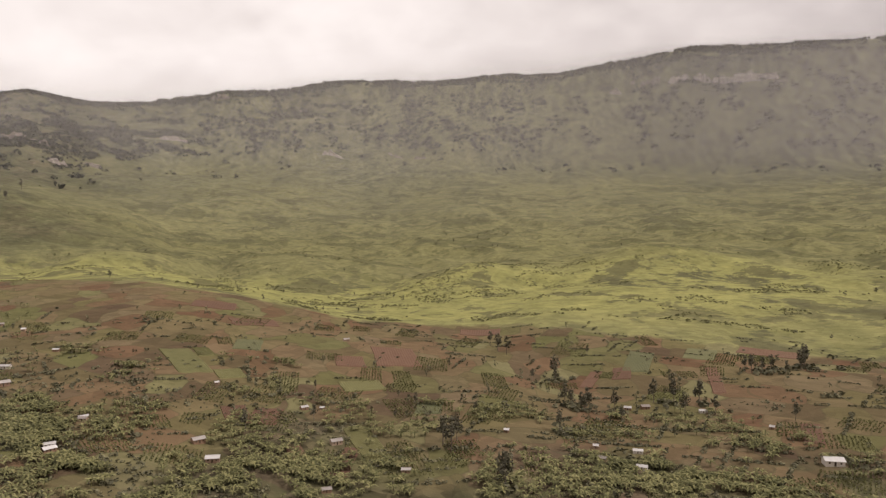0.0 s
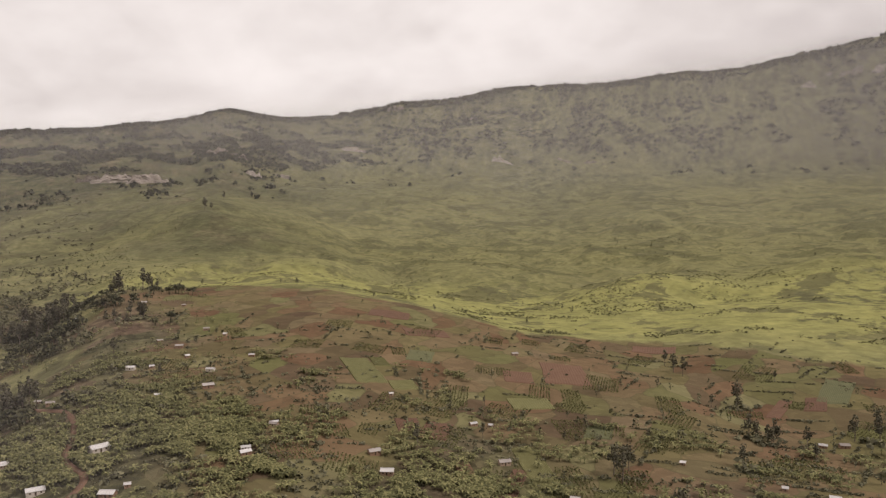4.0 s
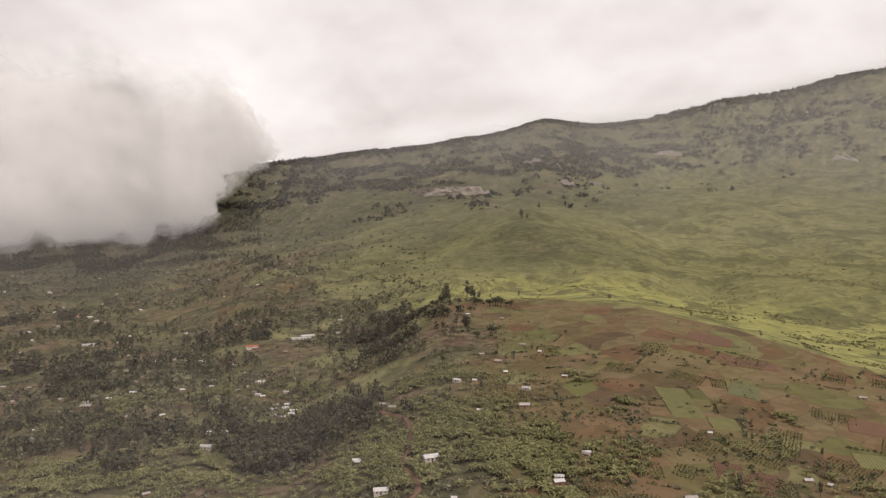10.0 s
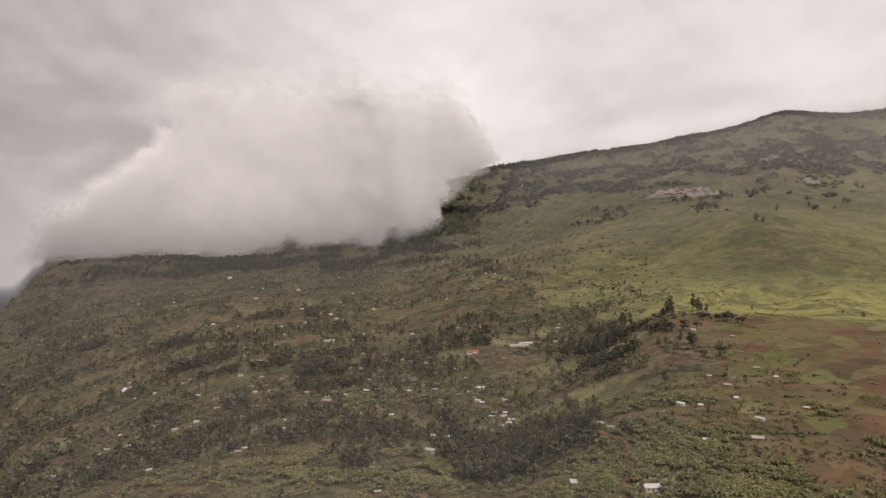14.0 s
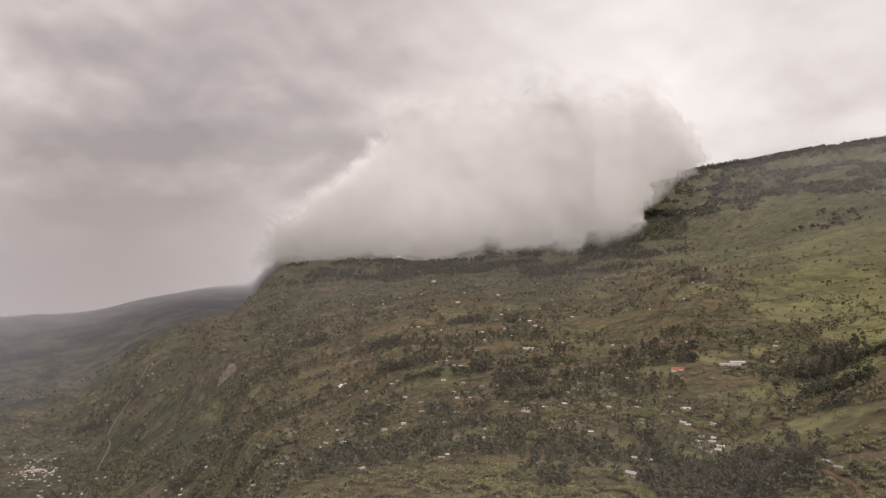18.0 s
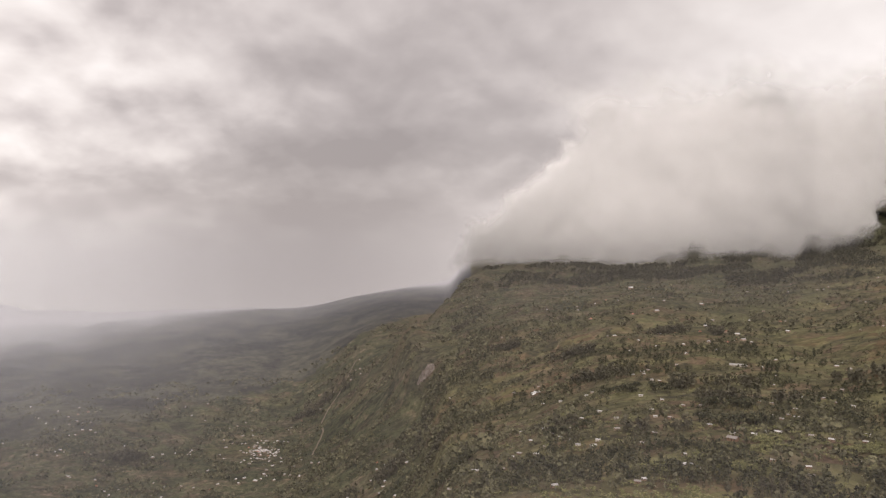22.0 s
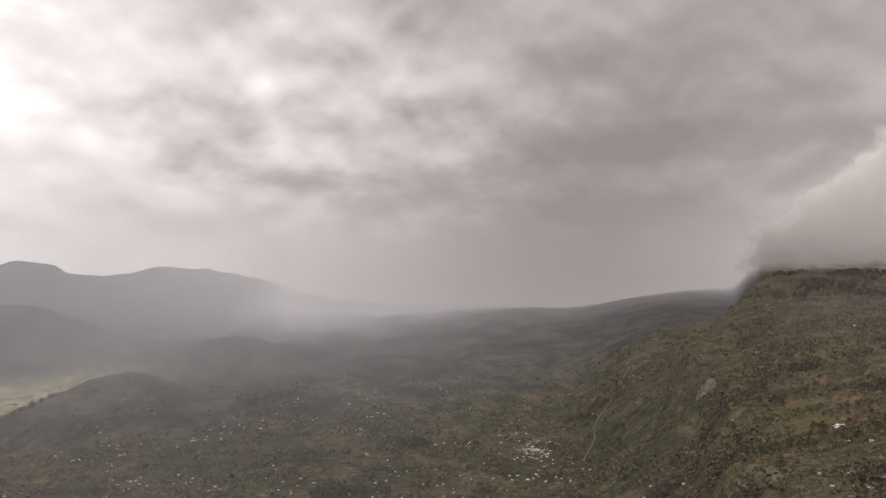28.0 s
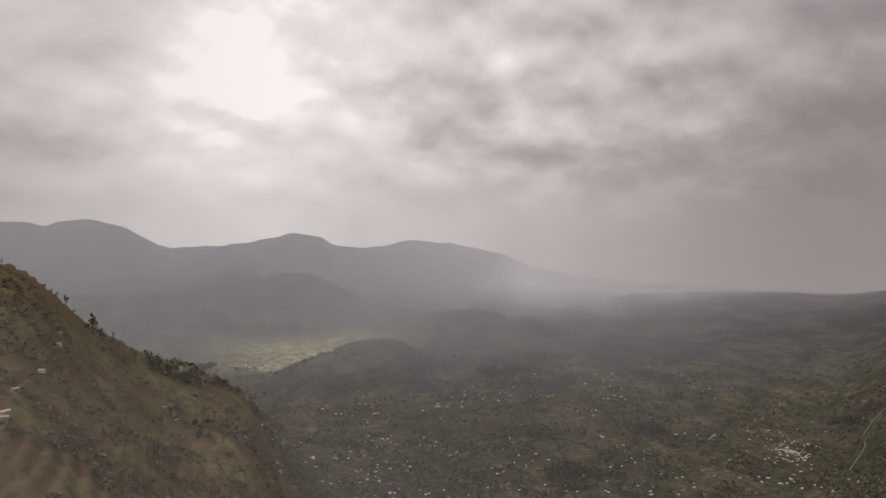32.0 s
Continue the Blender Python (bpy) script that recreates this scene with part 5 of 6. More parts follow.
mid = np.concatenate([drifts(-36, 56, 720, 2600, 4500, 0.7, 2.4, 70, 0.32, 111), drifts(40, 92, 600, 2900, 24000, 1.4, 5.0, 62, 0.14, 112), drifts(52, 86, 1500, 2500, 5000, 2.5, 7.0, 62, 0.05, 117), drifts(77, 102, 320, 1600, 13000, 1.6, 5.5, 50, 0.0, 118), drifts(84, 150, 700, 2600, 46000, 2.6, 8.0, 62, 0.10, 113)])
scatter("bushes", FAR_SHRUBS, mid, LEAF, "scattered dark bushes on the slopes and valley floor", "bushes", 4)
high = drifts(-36, 60, 2050, 4150, 52000, 5.5, 17.0, 85, 0.0, 121)
up_it, _, _ = scarp(bearing(high[:, 0], high[:, 1]), np.hypot(high[:, 0], high[:, 1]))
high = high[up_it + 0.45 * fbm(high[:, 0] / 260, high[:, 1] / 260, 4, 66) + 0.2 * rng.uniform(-1, 1, len(high)) > 0.0]
up_it, _, _ = scarp(bearing(high[:, 0], high[:, 1]), np.hypot(high[:, 0], high[:, 1]))
high = high[(up_it > 0.12) | (rng.uniform(0, 1, len(high)) < 0.2)]
crown = drifts(-36, 60, 3200, 4150, 22000, 6, 15, 60, -0.15, 122)
up_it, _, _ = scarp(bearing(crown[:, 0], crown[:, 1]), np.hypot(crown[:, 0], crown[:, 1]))
high = np.concatenate([high, crown[(up_it > 0.72) & (up_it < 1.03)]])
turf = drifts(-36, 45, 740, 2300, 90000, 0.7, 2.1, 75, 0.15, 115)
turf = turf[(zones(turf[:, 0], turf[:, 1], turf[:, 2] * 0 + Z0)["meadow"] > 0.8) & (fbm(turf[:, 0] / 22, turf[:, 1] / 22, 2, 116) > -0.2)]
scatter("pasture_scrub", FAR_SHRUBS, turf, PASTURE_SCRUB, "drifts of low dull-green scrub on the pasture", "scrub", 12, 0.48)
scatter("escarpment_wood", FAR_SHRUBS, high, SCRUB_LEAF, "grey-green scrub and trees clothing the escarpment", "woodland", 5)
az = np.arange(-36, 58, 0.06)
s_r = curve([c[0] for c in SCARP_CREST], [c[1] for c in SCARP_CREST], az) + 40 * fbm(az / 6, az * 0 + 8.1, 2, 47) + rng.uniform(-45, 10, len(az))
keep = fbm(az / 1.1, az * 0 + 0.7, 3, 131) > -0.12
rim = np.column_stack([-np.sin(np.radians(az)) * s_r, np.cos(np.radians(az)) * s_r, rng.uniform(9, 27, len(az))])[keep]
scatter("rim_trees", TREES, rim, DARK_LEAF, "small dark trees along the crest of the escarpment", "trees", 6, 0.36)

rows_of = []
for (hx, hy), wide, deep in zip(polar(rng, 70, -33, 36, 300, 640), rng.uniform(5, 13, 70), rng.uniform(8, 20, 70)):
    a = math.atan2(-hx, hy) + rng.uniform(-0.3, 0.3)
    u, v = np.meshgrid(np.arange(-wide, wide, 1.9), np.arange(-deep, deep, 1.5), indexing="ij")
    u, v = u.ravel() + rng.normal(0, 0.2, u.size), v.ravel() + rng.normal(0, 0.4, u.size)
    rows_of.append(np.column_stack([hx + u * math.cos(a) - v * math.sin(a), hy + u * math.sin(a) + v * math.cos(a), rng.uniform(0.35, 0.85, u.size)]))
scatter("crop_rows", FAR_SHRUBS, cleared(np.concatenate(rows_of)), BANANA, "rows of young leafy crops on small plots", "crops", 15)

# groves: centre, half width, half depth
GROVES_NEAR = ((-608, 654, 20, 20), (-551, 632, 19, 16), (-502, 643, 16, 9), (-495, 698, 19, 9), (-555, 577, 35, 24), (-371, 320, 30, 36), (-354, 287, 24, 32), (-352, 342, 24, 12), (-411, 545, 16, 14), (-387, 323, 38, 30),
               (85, 426, 19, 12), (66, 379, 10, 10), (149, 430, 15, 9), (82, 508, 9, 9), (-364, 311, 32, 24), (-451, 256, 22, 22), (-448, 214, 17, 24), (26, 285, 10, 8), (273, 508, 20, 13), (232, 501, 18, 9), (252, 425, 16, 7))
GROVES_FAR = ((-747, 565, 34, 14), (-818, 537, 24, 10), (-798, 533, 24, 12), (-1269, 564, 34, 22), (-1254, 961, 28, 24), (-1386, 1048, 22, 11), (-1385, 452, 58, 24), (-1019, 278, 43, 24), (-844, 352, 45, 20), (-743, 378, 34, 16),
              (-1220, 281, 40, 20), (-645, 219, 34, 14), (-973, 275, 25, 22), (-1344, 500, 35, 22), (-1495, 199, 37, 24), (-751, 154, 13, 11), (-998, 29, 25, 20), (-1226, -48, 52, 40), (-582, 71, 20, 14))
GROVES_VALLEY = ((-758, 330, 34, 18), (-1881, 117, 28, 18), (-1010, -1129, 78, 60), (-393, -717, 40, 14), (-349, -736, 18, 8), (-1413, -2232, 65, 40), (-1700, -700, 60, 50),
                 (-1300, -700, 50, 60), (-1900, -1300, 70, 60), (-1100, -1500, 60, 70), (-2100, -300, 60, 60))
far_spots = in_patches(rng, GROVES_FAR + GROVES_VALLEY, 34)
scatter("woods", TREES, np.column_stack([far_spots, rng.uniform(8, 17, len(far_spots))]), DARK_LEAF, "dark belts of trees between the farms", "woods", 8, 0.04)
belts = np.concatenate([drifts(42, 90, 520, 2700, 13500, 4.5, 12, 120, -0.6, 161), drifts(84, 150, 900, 2600, 15000, 5, 13, 150, -0.6, 162)])
gully = np.abs(fbm(belts[:, 0] / 430 + 0.3 * fbm(belts[:, 0] / 200, belts[:, 1] / 200, 2, 164), belts[:, 1] / 240, 3, 163))
lots = fbm(belts[:, 0] / 110, belts[:, 1] / 110, 4, 165) > 0.3
belts = cleared(belts[(gully < 0.03) | lots])
belts = belts[zones(belts[:, 0], belts[:, 1], belts[:, 2] * 0 + Z0)["meadow"] < 0.7]
scatter("wood_lots", TREES, belts, WOOD_LEAF, "dark wood lots and tree belts along the gullies", "woods", 14, 0.06)
# dense groves of broad trees: centre, half width, half depth
GROVES_BROAD = ((-487, 623, 22, 12), (-489, 697, 17, 10), (-462, 702, 12, 8), (-560, 640, 40, 13), (-598, 612, 22, 12), (-515, 550, 36, 22), (-725, 539, 55, 9), (-790, 525, 38, 9), (-388, 324, 34, 28), (-386, 288, 28, 26), (-350, 325, 30, 16), (-416, 302, 18, 16),
                (-754, 341, 32, 14), (-766, 405, 38, 12), (-485, 275, 14, 32), (-444, 220, 20, 20), (-670, 322, 46, 15), (-391, 546, 13, 13), (-887, 271, 38, 16), (-1479, 1121, 20, 12), (-778, 29, 36, 28), (-744, 164, 24, 12))
grove = cleared(in_patches(rng, [(x * 0.957, y * 0.957, w, d) for x, y, w, d in GROVES_BROAD], 26))
scatter("grove_trees", BROAD_TREES, np.column_stack([grove, rng.uniform(6, 13.5, len(grove))]), WOOD_LEAF, "dense groves of dark broad-crowned trees between the gardens", "trees", 16, 0.05)
plateau = np.concatenate([polar(rng, 3600, 62, 86.5, 2340, 2800), polar(rng, 2600, 53, 66, 2150, 2800)])
p_az = bearing(plateau[:, 0], plateau[:, 1])
plateau = plateau[(p_az < 84.3 + 0.8 * fbm(plateau[:, 0] / 40, plateau[:, 1] / 40, 2, 152))]
plateau = plateau[fbm(plateau[:, 0] / 130, plateau[:, 1] / 130, 3, 151) > -0.15]
scatter("plateau_wood", TREES, np.column_stack([plateau, rng.uniform(9, 18, len(plateau))]), WOOD_LEAF, "dark forest on the plateau edge under the cloud", "woods", 11, 0.1)
lone = np.concatenate([drifts(-36, 50, 700, 2600, 260, 4, 9, 200, 0.05, 141), drifts(45, 92, 500, 2700, 3000, 4, 12, 120, 0.0, 142), drifts(84, 166, 800, 2600, 2600, 4, 13, 120, 0.0, 143), drifts(133, 147, 240, 900, 900, 3, 9, 60, -0.1, 145), drifts(147, 167, 600, 880, 420, 3, 8, 60, -0.1, 146), drifts(-36, 45, 380, 680, 240, 3, 7, 60, 0, 144)])
scatter("lone_trees", TREES, lone, LEAF, "small dark trees dotted over fields and slopes", "trees", 9, 0.04)


def eucalyptus(seed):
    r = np.random.default_rng(seed)
    root = tagged(new("eucalyptus_tree"), "tall dark eucalyptus with a narrow uneven crown beside the fields", "tree", "eucalyptus trees")
    lean = r.uniform(-0.6, 0.6, 2)
    tops = [np.array((lean[0], lean[1], 13.0))]
    limbs = [tube((0, 0, -0.6), (lean[0] * 0.5, lean[1] * 0.5, 6.5), 0.32, 0.2), tube((lean[0] * 0.5, lean[1] * 0.5, 6.5), tops[0], 0.2, 0.06)]
    for k in range(5):
        a, h = r.uniform(0, 6.28), r.uniform(4.0, 9.5)
        tip = np.array((math.cos(a) * r.uniform(1.2, 2.6), math.sin(a) * r.uniform(1.2, 2.6), h + r.uniform(1.6, 3.0)))
        limbs.append(tube((lean[0] * h / 13, lean[1] * h / 13, h), tip, 0.12, 0.04, 5))
        tops.append(tip)
    v, f = joined(limbs)
    trunk = new("trunk", mesh_from("trunk", v, f, BARK))
    trunk.parent = root
    tufts = []
    for c in tops + [np.array((lean[0] * 0.8, lean[1] * 0.8, h)) for h in (8.0, 10.5, 14.5)]:
        tufts.append(quads_of(r, 26, c, np.array((1.9, 1.9, 1.8)) * r.uniform(0.75, 1.2), 0.74, 0.3))
    v, f = joined(tufts)
    crown = new("crown", mesh_from("crown", v, f, DARK_LEAF, False))
    crown.parent = root
    return root


def settled(x, y, turn=0.0, size=1.0, dz=0.0):
    return Matrix.LocRotScale((x, y, ground_at(x, y) + dz), Euler((0, 0, turn)), Vector((size, size, size)))


SINGLE_TREES = ((0, 339, 15), (4, 330, 17), (7, 346, 13), (41, 610, 13), (46, 585, 15), (52, 574, 15), (151, 462, 12), (157, 404, 12), (141, 408, 13), (-16, 415, 7), (-69, 375, 9), (-98, 348, 12), (18, 396, 6), (-26, 387, 5),
                (194, 385, 10), (-346, 432, 13), (-282, 395, 8), (-474, 437, 15), (-888, 1410, 30), (-949, 1594, 26), (-886, 1433, 20), (117, 570, 7), (102, 399, 9), (-79, 436, 6))
forms = [eucalyptus(60 + k) for k in range(4)]
r4 = random.Random(12)
planted = [(x, y, h / 15.5) for x, y, h in SINGLE_TREES]
near_spots = cleared(in_patches(rng, GROVES_NEAR, 80))
planted += [(x, y, r4.uniform(0.55, 1.15) * (1.45 if y > 540 and x < -480 else 1.0)) for x, y in near_spots][:270]
for k, (x, y, size) in enumerate(planted):
    m = settled(x, y, r4.uniform(0, 6.28), size)
    if k < 4:
        forms[k].matrix_basis = m
    else:
        copy_thing(forms[k % 4], m @ Matrix.Diagonal((1 / forms[k % 4].scale[0],) * 3 + (1,)))
under = cleared(in_patches(rng, GROVES_NEAR, 16))
scatter("grove_undergrowth", SHRUBS, np.column_stack([under, rng.uniform(1.2, 3.4, len(under))]), LEAF, "dense dark undergrowth beneath the eucalyptus groves", "undergrowth", 10)


# ---------------------------------------------------------------- houses
def house(roof_mat, wall_mat, label, length=8.0, width=5.4, windows=2, group="farmhouses"):
    root = tagged(new("house"), label, "house", group)
    L, W, H, rise, eave = length / 2, width / 2, 2.5, 1.25, 0.45
    bm = bmesh.new()
    ring = [(-L, -W), (L, -W), (L, W), (-L, W)]
    lo, hi = [bm.verts.new((x, y, -2.2)) for x, y in ring], [bm.verts.new((x, y, H)) for x, y in ring]
    for i in range(4):
        bm.faces.new((lo[i], lo[(i + 1) % 4], hi[(i + 1) % 4], hi[i]))
    for sgn, (a, b) in ((1, (1, 2)), (-1, (3, 0))):
        bm.faces.new((hi[a], hi[b], bm.verts.new((sgn * L, 0, H + rise))))
    part("wall", bm, wall_mat, root)
    bm = bmesh.new()
    slope = rise / W
    for sgn in (1, -1):
        top = [(-L - eave, 0, H + rise + 0.1), (L + eave, 0, H + rise + 0.1), (L + eave, sgn * (W + eave), H - slope * eave + 0.1), (-L - eave, sgn * (W + eave), H - slope * eave + 0.1)]
        up = [bm.verts.new(c) for c in top]
        dn = [bm.verts.new((x, y, z - 0.09)) for x, y, z in top]
        bm.faces.new(up if sgn < 0 else up[::-1])
        bm.faces.new(dn)
        for i in range(4):
            bm.faces.new((up[i], up[(i + 1) % 4], dn[(i + 1) % 4], dn[i]))
    bmesh.ops.recalc_face_normals(bm, faces=bm.faces)
    roof = part("roof", bm, roof_mat, root)
    bm = bmesh.new()
    box(bm, -L - eave, -0.18, H + rise + 0.08, L + eave, 0.18, H + rise + 0.16)
    part("ridge_cap", bm, roof_mat, roof)
    bm = bmesh.new()
    box(bm, -0.5, -W - 0.05, -0.1, 0.45, -W + 0.03, 2.0)
    part("door", bm, WOOD, root)
    for k in range(windows):
        x = (-L * 0.6, L * 0.6, -L * 0.3, L * 0.3)[k]
        bm = bmesh.new()
        box(bm, x - 0.45, -W - 0.04, 0.95, x + 0.45, -W + 0.03, 1.85)
        part("window", bm, WOOD, root)
    return root


KINDS = [house(ZINC, MUD_WALL, "small mud-brick farmhouse with a bright zinc gable roof"), house(ZINC, PALE_WALL, "pale farmhouse with a bright zinc gable roof among gardens", 9.0, 5.8),
         house(OLD_ZINC, MUD_WALL, "mud-brick farmhouse with a weathered grey zinc roof"), house(ZINC, MUD_WALL, "tiny square hut with a zinc roof", 5.0, 4.6, 1)]
# hamlets on the valley floor: centre, half width, half depth, houses
HAMLETS = ((-1825, -396, 45, 100, 66), (-2125, -675, 150, 130, 16), (-1257, -96, 60, 60, 10), (-1901, -869, 110, 110, 12), (-1450, -1270, 150, 30, 26), (-1339, -1457, 130, 100, 12), (-1680, -830, 95, 90, 12), (-1305, -1055, 200, 110, 22), (-1000, -1000, 160, 120, 16), (-2040, -964, 90, 60, 12))
for x, y, w, d, n in HAMLETS:
    for px_, py_ in in_patches(rng, [(x, y, w, d)], w * d * math.pi / n):
        sites.append((px_, py_, rng.uniform(4.5, 7.2)))
# farms strewn over the slope below the cloud and the valley floor
strewn = np.concatenate([polar(rng, 210, 50, 88, 620, 2300), polar(rng, 760, 90, 136, 900, 2300), polar(rng, 70, 130, 144, 800, 1500)])
strewn = strewn[fbm(strewn[:, 0] / 240, strewn[:, 1] / 240, 3, 171) > -0.05]
sites += [(x, y, rng.uniform(4, 6.6)) for x, y in strewn]
used_kinds = set()
sites.sort(key=lambda s: math.hypot(s[0], s[1]))
far_sites, sites = sites[292:], sites[:292]
# the crowded middle of the largest hamlet, and the farms round it
crowd = np.random.default_rng(402)
crowded = [(x, y, crowd.uniform(5.5, 9.5)) for x, y in in_patches(crowd, [(-1825, -396, 26, 62)], 95)] + [(x, y, crowd.uniform(5, 8)) for x, y in in_patches(crowd, [(-1800, -400, 150, 170), (-1560, -330, 130, 110)], 2300)] + [(x, y, crowd.uniform(7, 12)) for x, y in in_patches(crowd, [(-1690, -2090, 150, 130), (-1560, -2180, 120, 110)], 1500)]
hut_v = np.array([(x, y, z) for z in (-0.25, 0.29) for x, y in ((-0.46, -0.3), (0.46, -0.3), (0.46, 0.3), (-0.46, 0.3))] + [(-0.46, 0, 0.44), (0.46, 0, 0.44), (-0.52, 0, 0.455), (0.52, 0, 0.455)] + [(x, y, 0.26) for x, y in ((-0.52, -0.36), (0.52, -0.36), (0.52, 0.36), (-0.52, 0.36))])
hut_f = np.array([(0, 1, 5, 4), (1, 2, 6, 5), (2, 3, 7, 6), (3, 0, 4, 7), (4, 5, 9, 8), (6, 7, 8, 9), (12, 13, 11, 10), (14, 15, 10, 11)])
hamlets = scatter("far_farmhouses", [(hut_v, hut_f)], far_sites + crowded, MUD_WALL, "distant zinc-roofed farmhouses strewn over slope and valley", "houses", 13, 0.0)
for sheet in (ZINC, OLD_ZINC, RED_ROOF):
    hamlets.data.materials.append(sheet)
roofs = np.concatenate([rng.choice([1, 1, 1, 2, 1, 1, 2, 3], len(far_sites)), crowd.choice([1, 1, 1, 2], len(crowded))])
hamlets.data.polygons.foreach_set("material_index", np.concatenate([(0, 0, 0, 0, 0, 0, k, k) for k in roofs]).astype(np.int32))
for k, (x, y, wide) in enumerate(sites):
    kind = 3 if wide < 4 else (k * 7 + int(abs(x))) % 3
    size = wide / (5.9 if kind == 3 else 8.9)
    m = settled(x, y, math.atan2(-x, y) + r4.uniform(-0.5, 0.5), max(size * (0.84 if math.hypot(x, y) < 430 else 0.95 if math.hypot(x, y) < 700 else 0.78), 0.5), 0.25)
    if kind in used_kinds:
        copy_thing(KINDS[kind], m @ Matrix.Diagonal((1 / KINDS[kind].scale[0],) * 3 + (1,)))
    else:
        KINDS[kind].matrix_basis = m
        used_kinds.add(kind)
school = house(ZINC, PALE_WALL, "long low school building with a zinc roof on a grass field", 30.0, 7.5, 4, "school buildings")
school.matrix_basis = settled(-656, 551, math.radians(62), 0.75)
hall = house(ZINC, PALE_WALL, "second school block with a bright zinc roof", 22.0, 7.0, 4, "school buildings")
hall.matrix_basis = settled(-664, 568, math.radians(70), 0.75)
store = house(ZINC, PALE_WALL, "wide pale zinc-roofed building between the trees", 24.0, 9.0, 4, "school buildings")
store.matrix_basis = settled(-1009, 469, math.radians(68))
red_house = house(RED_ROOF, PALE_WALL, "low house with an orange-red sheet roof", 13.0, 7.0, 3, "school buildings")
red_house.matrix_basis = settled(-664, 487, math.radians(60))


# ---------------------------------------------------------------- tilled plots, roads, rocks, falls
def draped(x, y, half_w, half_d, turn, lift=0.34, n=12, ridges=0.0):
    """A plot that follows the ground, with turned-down edges."""
    u = np.linspace(-1, 1, n * 3 if ridges else n)
    v = np.linspace(-1, 1, n)
    U, V = np.meshgrid(u, v, indexing="ij")
    rough = 1 + 0.06 * fbm(U * 2 + x, V * 2 + y, 3, 55)
    px_, py_ = U * half_w * rough, V * half_d * rough
    c, s = math.cos(turn), math.sin(turn)
    X, Y = x + px_ * c - py_ * s, y + px_ * s + py_ * c
    skirt = (np.abs(U) > 0.999) | (np.abs(V) > 0.999)
    Z = height(X, Y) + np.where(skirt, -0.8, lift) + ridges * (np.arange(len(u)) % 2)[:, None] * ~skirt
    a, b = X.shape
    i, j = np.meshgrid(np.arange(a - 1), np.arange(b - 1), indexing="ij")
    f = np.stack([i * b + j, (i + 1) * b + j, (i + 1) * b + j + 1, i * b + j + 1], -1).reshape(-1, 4)
    return np.stack([X, Y, Z], -1).reshape(-1, 3), f


def plot(name, x, y, w, d, turn, mat, label, ridges=0.0):
    v, f = draped(x, y, w, d, turn, ridges=ridges)
    return tagged(new(name, mesh_from(name, v, f, mat, False)), label, "field", "field plots")


for x, y, w, d in ((131, 514, 6.9, 18), (107, 506, 4.7, 26), (189, 487, 4.3, 40), (-36, 532, 17, 32), (-67, 507, 11, 16), (-161, 601, 20, 16), (-211, 650, 20, 17), (36, 677, 20, 18), (264, 569, 24, 16), (-95, 375, 8, 16), (-112, 378, 7, 12), (-44, 318, 4, 22), (-66, 320, 4, 20), (190, 360, 5, 22)):
    plot("tilled_plot", x, y, w, d, math.atan2(-x, y) + r4.uniform(-0.2, 0.2), RED_SOIL, "freshly tilled red-brown soil plot", 0.12)
for x, y, w, d in ((-169, 460, 11, 30), (-165, 485, 6, 12), (-36, 340, 7, 34), (-52, 452, 14, 12), (-135, 445, 9, 10)):
    plot("crop_plot", x, y, w, d, math.atan2(-x, y) + 0.25, CROP, "bright yellow-green crop plot in rows", 0.35)
for x, y, w, d in ((151, 542, 10, 34), (-144, 520, 10, 18), (-8, 405, 8, 14), (205, 560, 12, 20)):
    plot("dull_crop_plot", x, y, w, d, math.atan2(-x, y) - 0.1, BLUE_CROP, "dull green crop plot between bare fields", 0.2)


def ribbon(name, pts, width, mat, label):
    pts = np.array(pts, float)
    seg = np.concatenate([[0], np.cumsum(np.linalg.norm(np.diff(pts, axis=0), axis=1))])
    t = np.arange(0, seg[-1], 4.0)
    line = np.stack([curve(seg, pts[:, 0], t), curve(seg, pts[:, 1], t)], 1)
    d = np.gradient(line, axis=0)
    d /= np.linalg.norm(d, axis=1)[:, None]
    side = np.stack([-d[:, 1], d[:, 0]], 1)
    wid = width * (1 + 0.25 * fbm(t / 25, t * 0, 3, 77))[:, None]
    cols = [line + side * wid * o for o in (-0.62, -0.5, 0, 0.5, 0.62)]
    lift = (-0.7, 0.4, 0.45, 0.4, -0.7)
    v = np.stack([np.column_stack([c, height(c[:, 0], c[:, 1]) + l]) for c, l in zip(cols, lift)], 1)
    n = len(t)
    i, j = np.meshgrid(np.arange(n - 1), np.arange(4), indexing="ij")
    f = np.stack([i * 5 + j, (i + 1) * 5 + j, (i + 1) * 5 + j + 1, i * 5 + j + 1], -1).reshape(-1, 4)
    return tagged(new(name, mesh_from(name, v.reshape(-1, 3), f, mat)), label, "road", kind="structure")


ribbon("road", ROAD, 2.9, EARTH, "red earth road winding through banana gardens")
ribbon("road_path", PATH, 1.7, EARTH, "trodden earth path over the pasture")
ribbon("road_valley", ((-1639, -229), (-1747, -255), (-1862, -246), (-1950, -262), (-2028, -253), (-2097, -224), (-2250, -190)), 4.0, PALE_EARTH, "pale earth track on the valley floor")


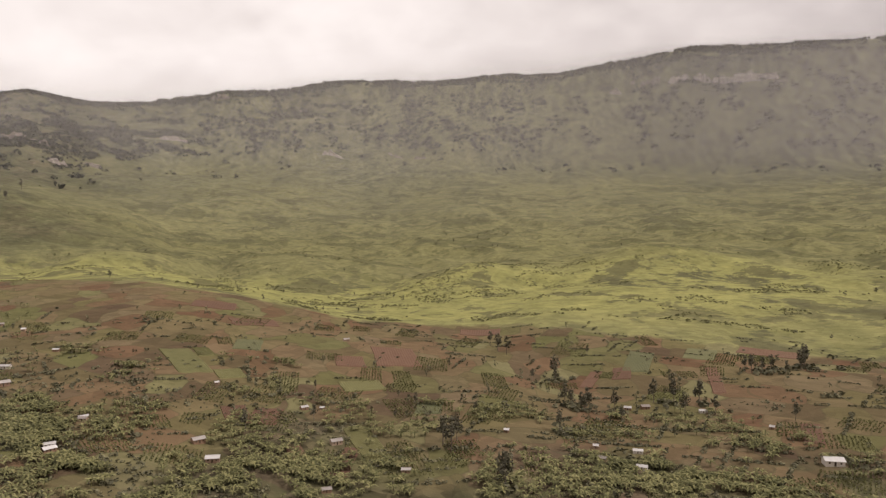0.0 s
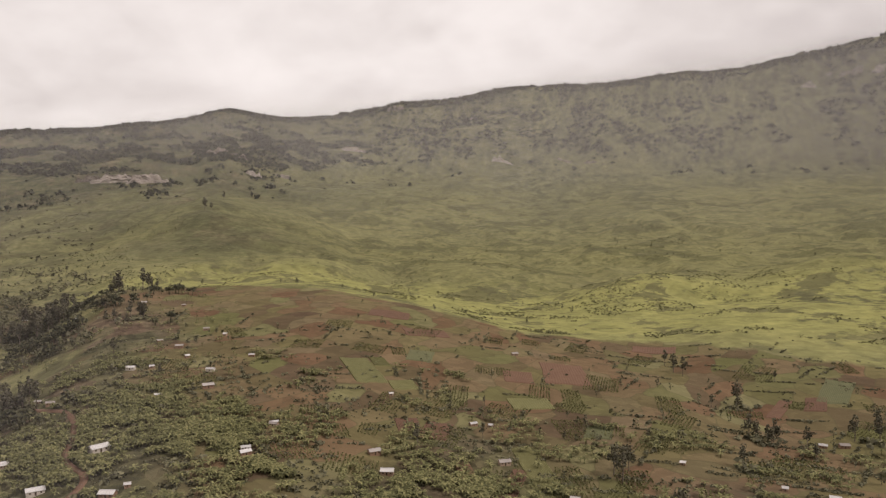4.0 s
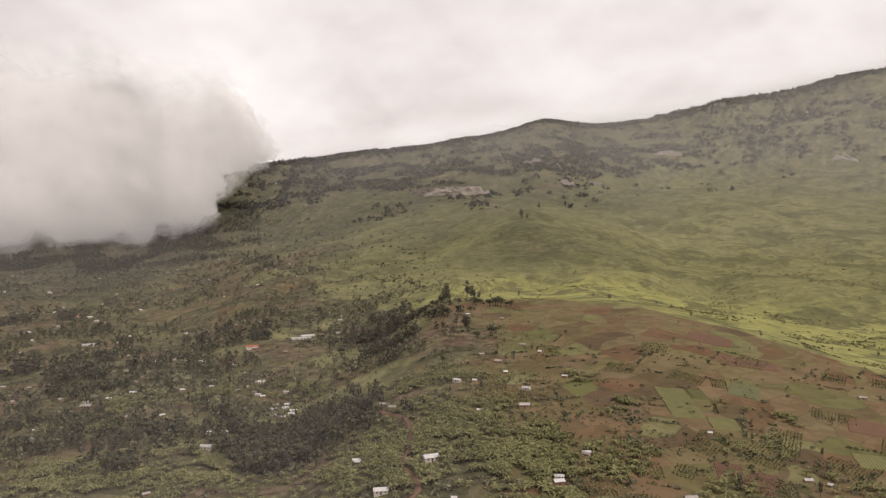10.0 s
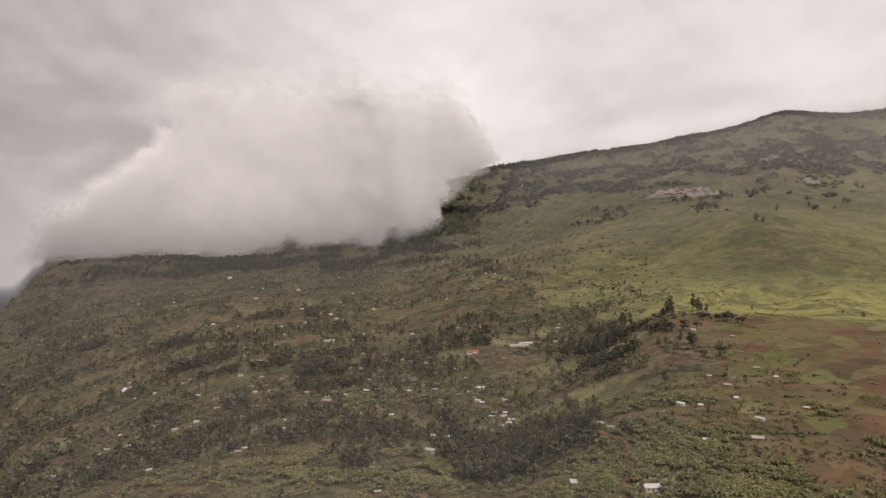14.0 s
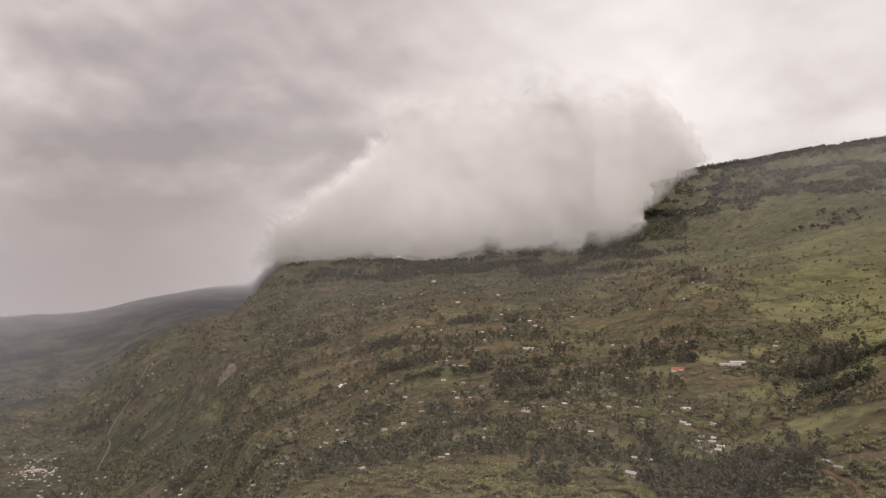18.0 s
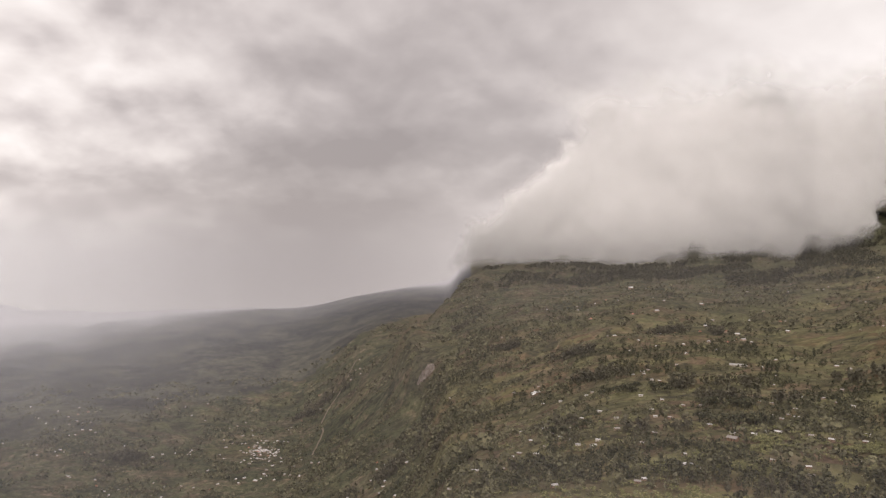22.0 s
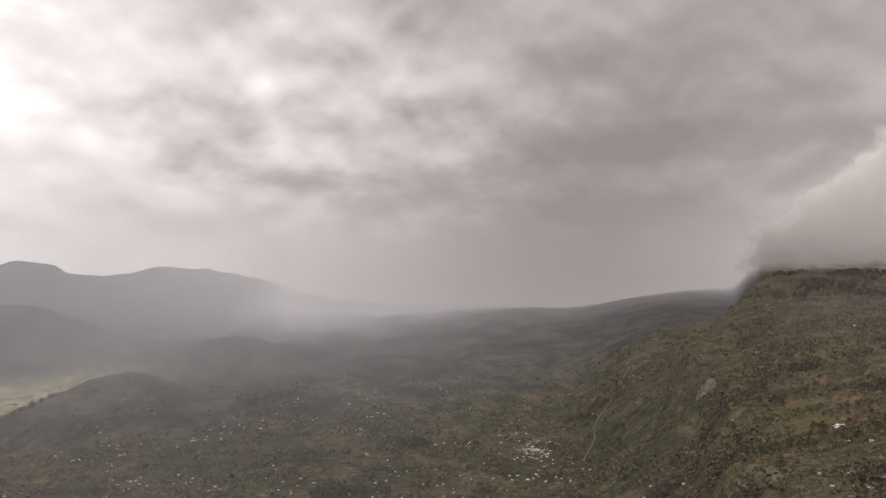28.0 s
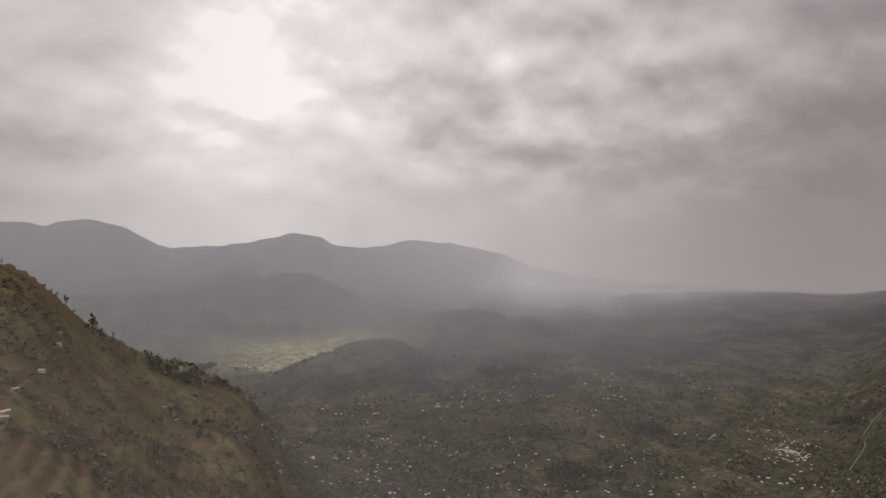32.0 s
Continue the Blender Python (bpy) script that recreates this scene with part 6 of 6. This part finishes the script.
def outcrop(x, y, wide, tall, seed):
    """A broken rock face, stepped and split by joints, set into the slope and facing down it."""
    rg = np.random.default_rng(seed)
    nu, nv = 26, 12
    U, V = np.meshgrid(np.linspace(-0.5, 0.5, nu), np.linspace(0, 1, nv), indexing="ij")
    cols = np.floor((U + 0.5) * 9 + 0.7 * fbm(V * 3, U * 0 + seed, 2, 3))
    edge = np.clip(0.30 + 0.45 * np.clip(1 - (np.abs(U) * 2) ** 4, 0, 1) + 0.34 * fbm(U * 8 + seed, U * 0, 3, 9), 0.22, 1.0)
    depth = 0.045 * lattice(cols.astype(np.int64), np.floor(V * 4).astype(np.int64), seed) + 0.04 * fbm(U * 9 + seed, V * 6, 4, seed)
    q = math.hypot(x, y)
    fx, fy = -x / q, -y / q
    g = height(x + fy * U * wide, y - fx * U * wide)
    X = x + fy * U * wide + fx * (depth * wide * 1.1 - V * tall * 0.25)
    Y = y - fx * U * wide + fy * (depth * wide * 1.1 - V * tall * 0.25)
    Z = g + (V * edge - 0.18) * tall
    front = np.stack([X, Y, Z], -1).reshape(-1, 3)
    back = np.stack([X[:, -1] - fx * wide * 0.4, Y[:, -1] - fy * wide * 0.4, g[:, -1] - tall * 0.2], -1)
    i, j = np.meshgrid(np.arange(nu - 1), np.arange(nv - 1), indexing="ij")
    f = np.stack([i * nv + j, i * nv + j + 1, (i + 1) * nv + j + 1, (i + 1) * nv + j], -1).reshape(-1, 4)
    k = np.arange(nu - 1)
    top = np.stack([k * nv + nv - 1, nu * nv + k, nu * nv + k + 1, (k + 1) * nv + nv - 1], -1)
    me = mesh_from("rock_outcrop", np.concatenate([front, back]), np.concatenate([f, top]), ROCK, False)
    return tagged(new("rock_outcrop", me), "pale broken rock face on the escarpment slope", "rock face", "rock outcrops")


OUTCROPS = ((880, 3650, 70, 50), (960, 3690, 100, 60), (1060, 3650, 120, 75), (1180, 3590, 110, 90), (1280, 3540, 100, 95), (1370, 3500, 110, 100), (1470, 3470, 130, 125), (1560, 3420, 110, 85), (1580, 3340, 80, 50), (-491, 3176, 100, 46), (-218, 3255, 80, 30),
            (-101, 3246, 70, 32), (-1143, 3645, 90, 32), (-721, 3666, 60, 26), (-1450, 1975, 130, 46), (-1540, 1938, 140, 44), (-1610, 1905, 80, 30), (-1486, 2440, 95, 40), (-1397, 2450, 80, 30), (-1271, 2333, 60, 36), (-1182, 3102, 120, 40), (-1625, 2545, 60, 28),
            (-1213, 2451, 60, 30), (-1598, 21, 40, 52))
for k, (x, y, w, h) in enumerate(OUTCROPS):
    outcrop(x, y, w, h, 300 + k)


def waterfall(x, y, drop, label, seed):
    root = tagged(new("waterfall"), label, "waterfall", "waterfalls")
    q = math.hypot(x, y)
    fx, fy = -x / q, -y / q
    for s in range(2):
        n = 14
        t = np.linspace(0, 1, n)
        mx = x + fx * (t * drop * 0.9 + 4) + fy * (s * 7 - 3 + 5 * fbm(t * 3 + s, t * 0 + seed, 3, 5))
        my = y + fy * (t * drop * 0.9 + 4) - fx * (s * 7 - 3 + 5 * fbm(t * 3 + s, t * 0 + seed, 3, 5))
        z = np.maximum(height(mx, my) + 1.5, ground_at(x, y) + 3 - t * drop)
        rows = [np.column_stack([mx + fy * o + fx * b, my - fx * o + fy * b, z]) for o, b in ((-1.8, 0), (-0.6, 1.0), (0.6, 1.0), (1.8, 0))]
        v = np.stack(rows, 1).reshape(-1, 3)
        i, j = np.meshgrid(np.arange(n - 1), np.arange(3), indexing="ij")
        f = np.stack([i * 4 + j, i * 4 + j + 1, (i + 1) * 4 + j + 1, (i + 1) * 4 + j], -1).reshape(-1, 4)
        ob = new("stream", mesh_from("stream", v, f, FOAM))
        ob.parent = root
    return root


waterfall(-2312, 1966, 38, "thin white waterfall down the wooded scarp", 1)
waterfall(-2443, 1930, 30, "second thin white waterfall down the scarp", 2)
waterfall(-1085, 185, 30, "small white cascade in a gully of the slope", 3)
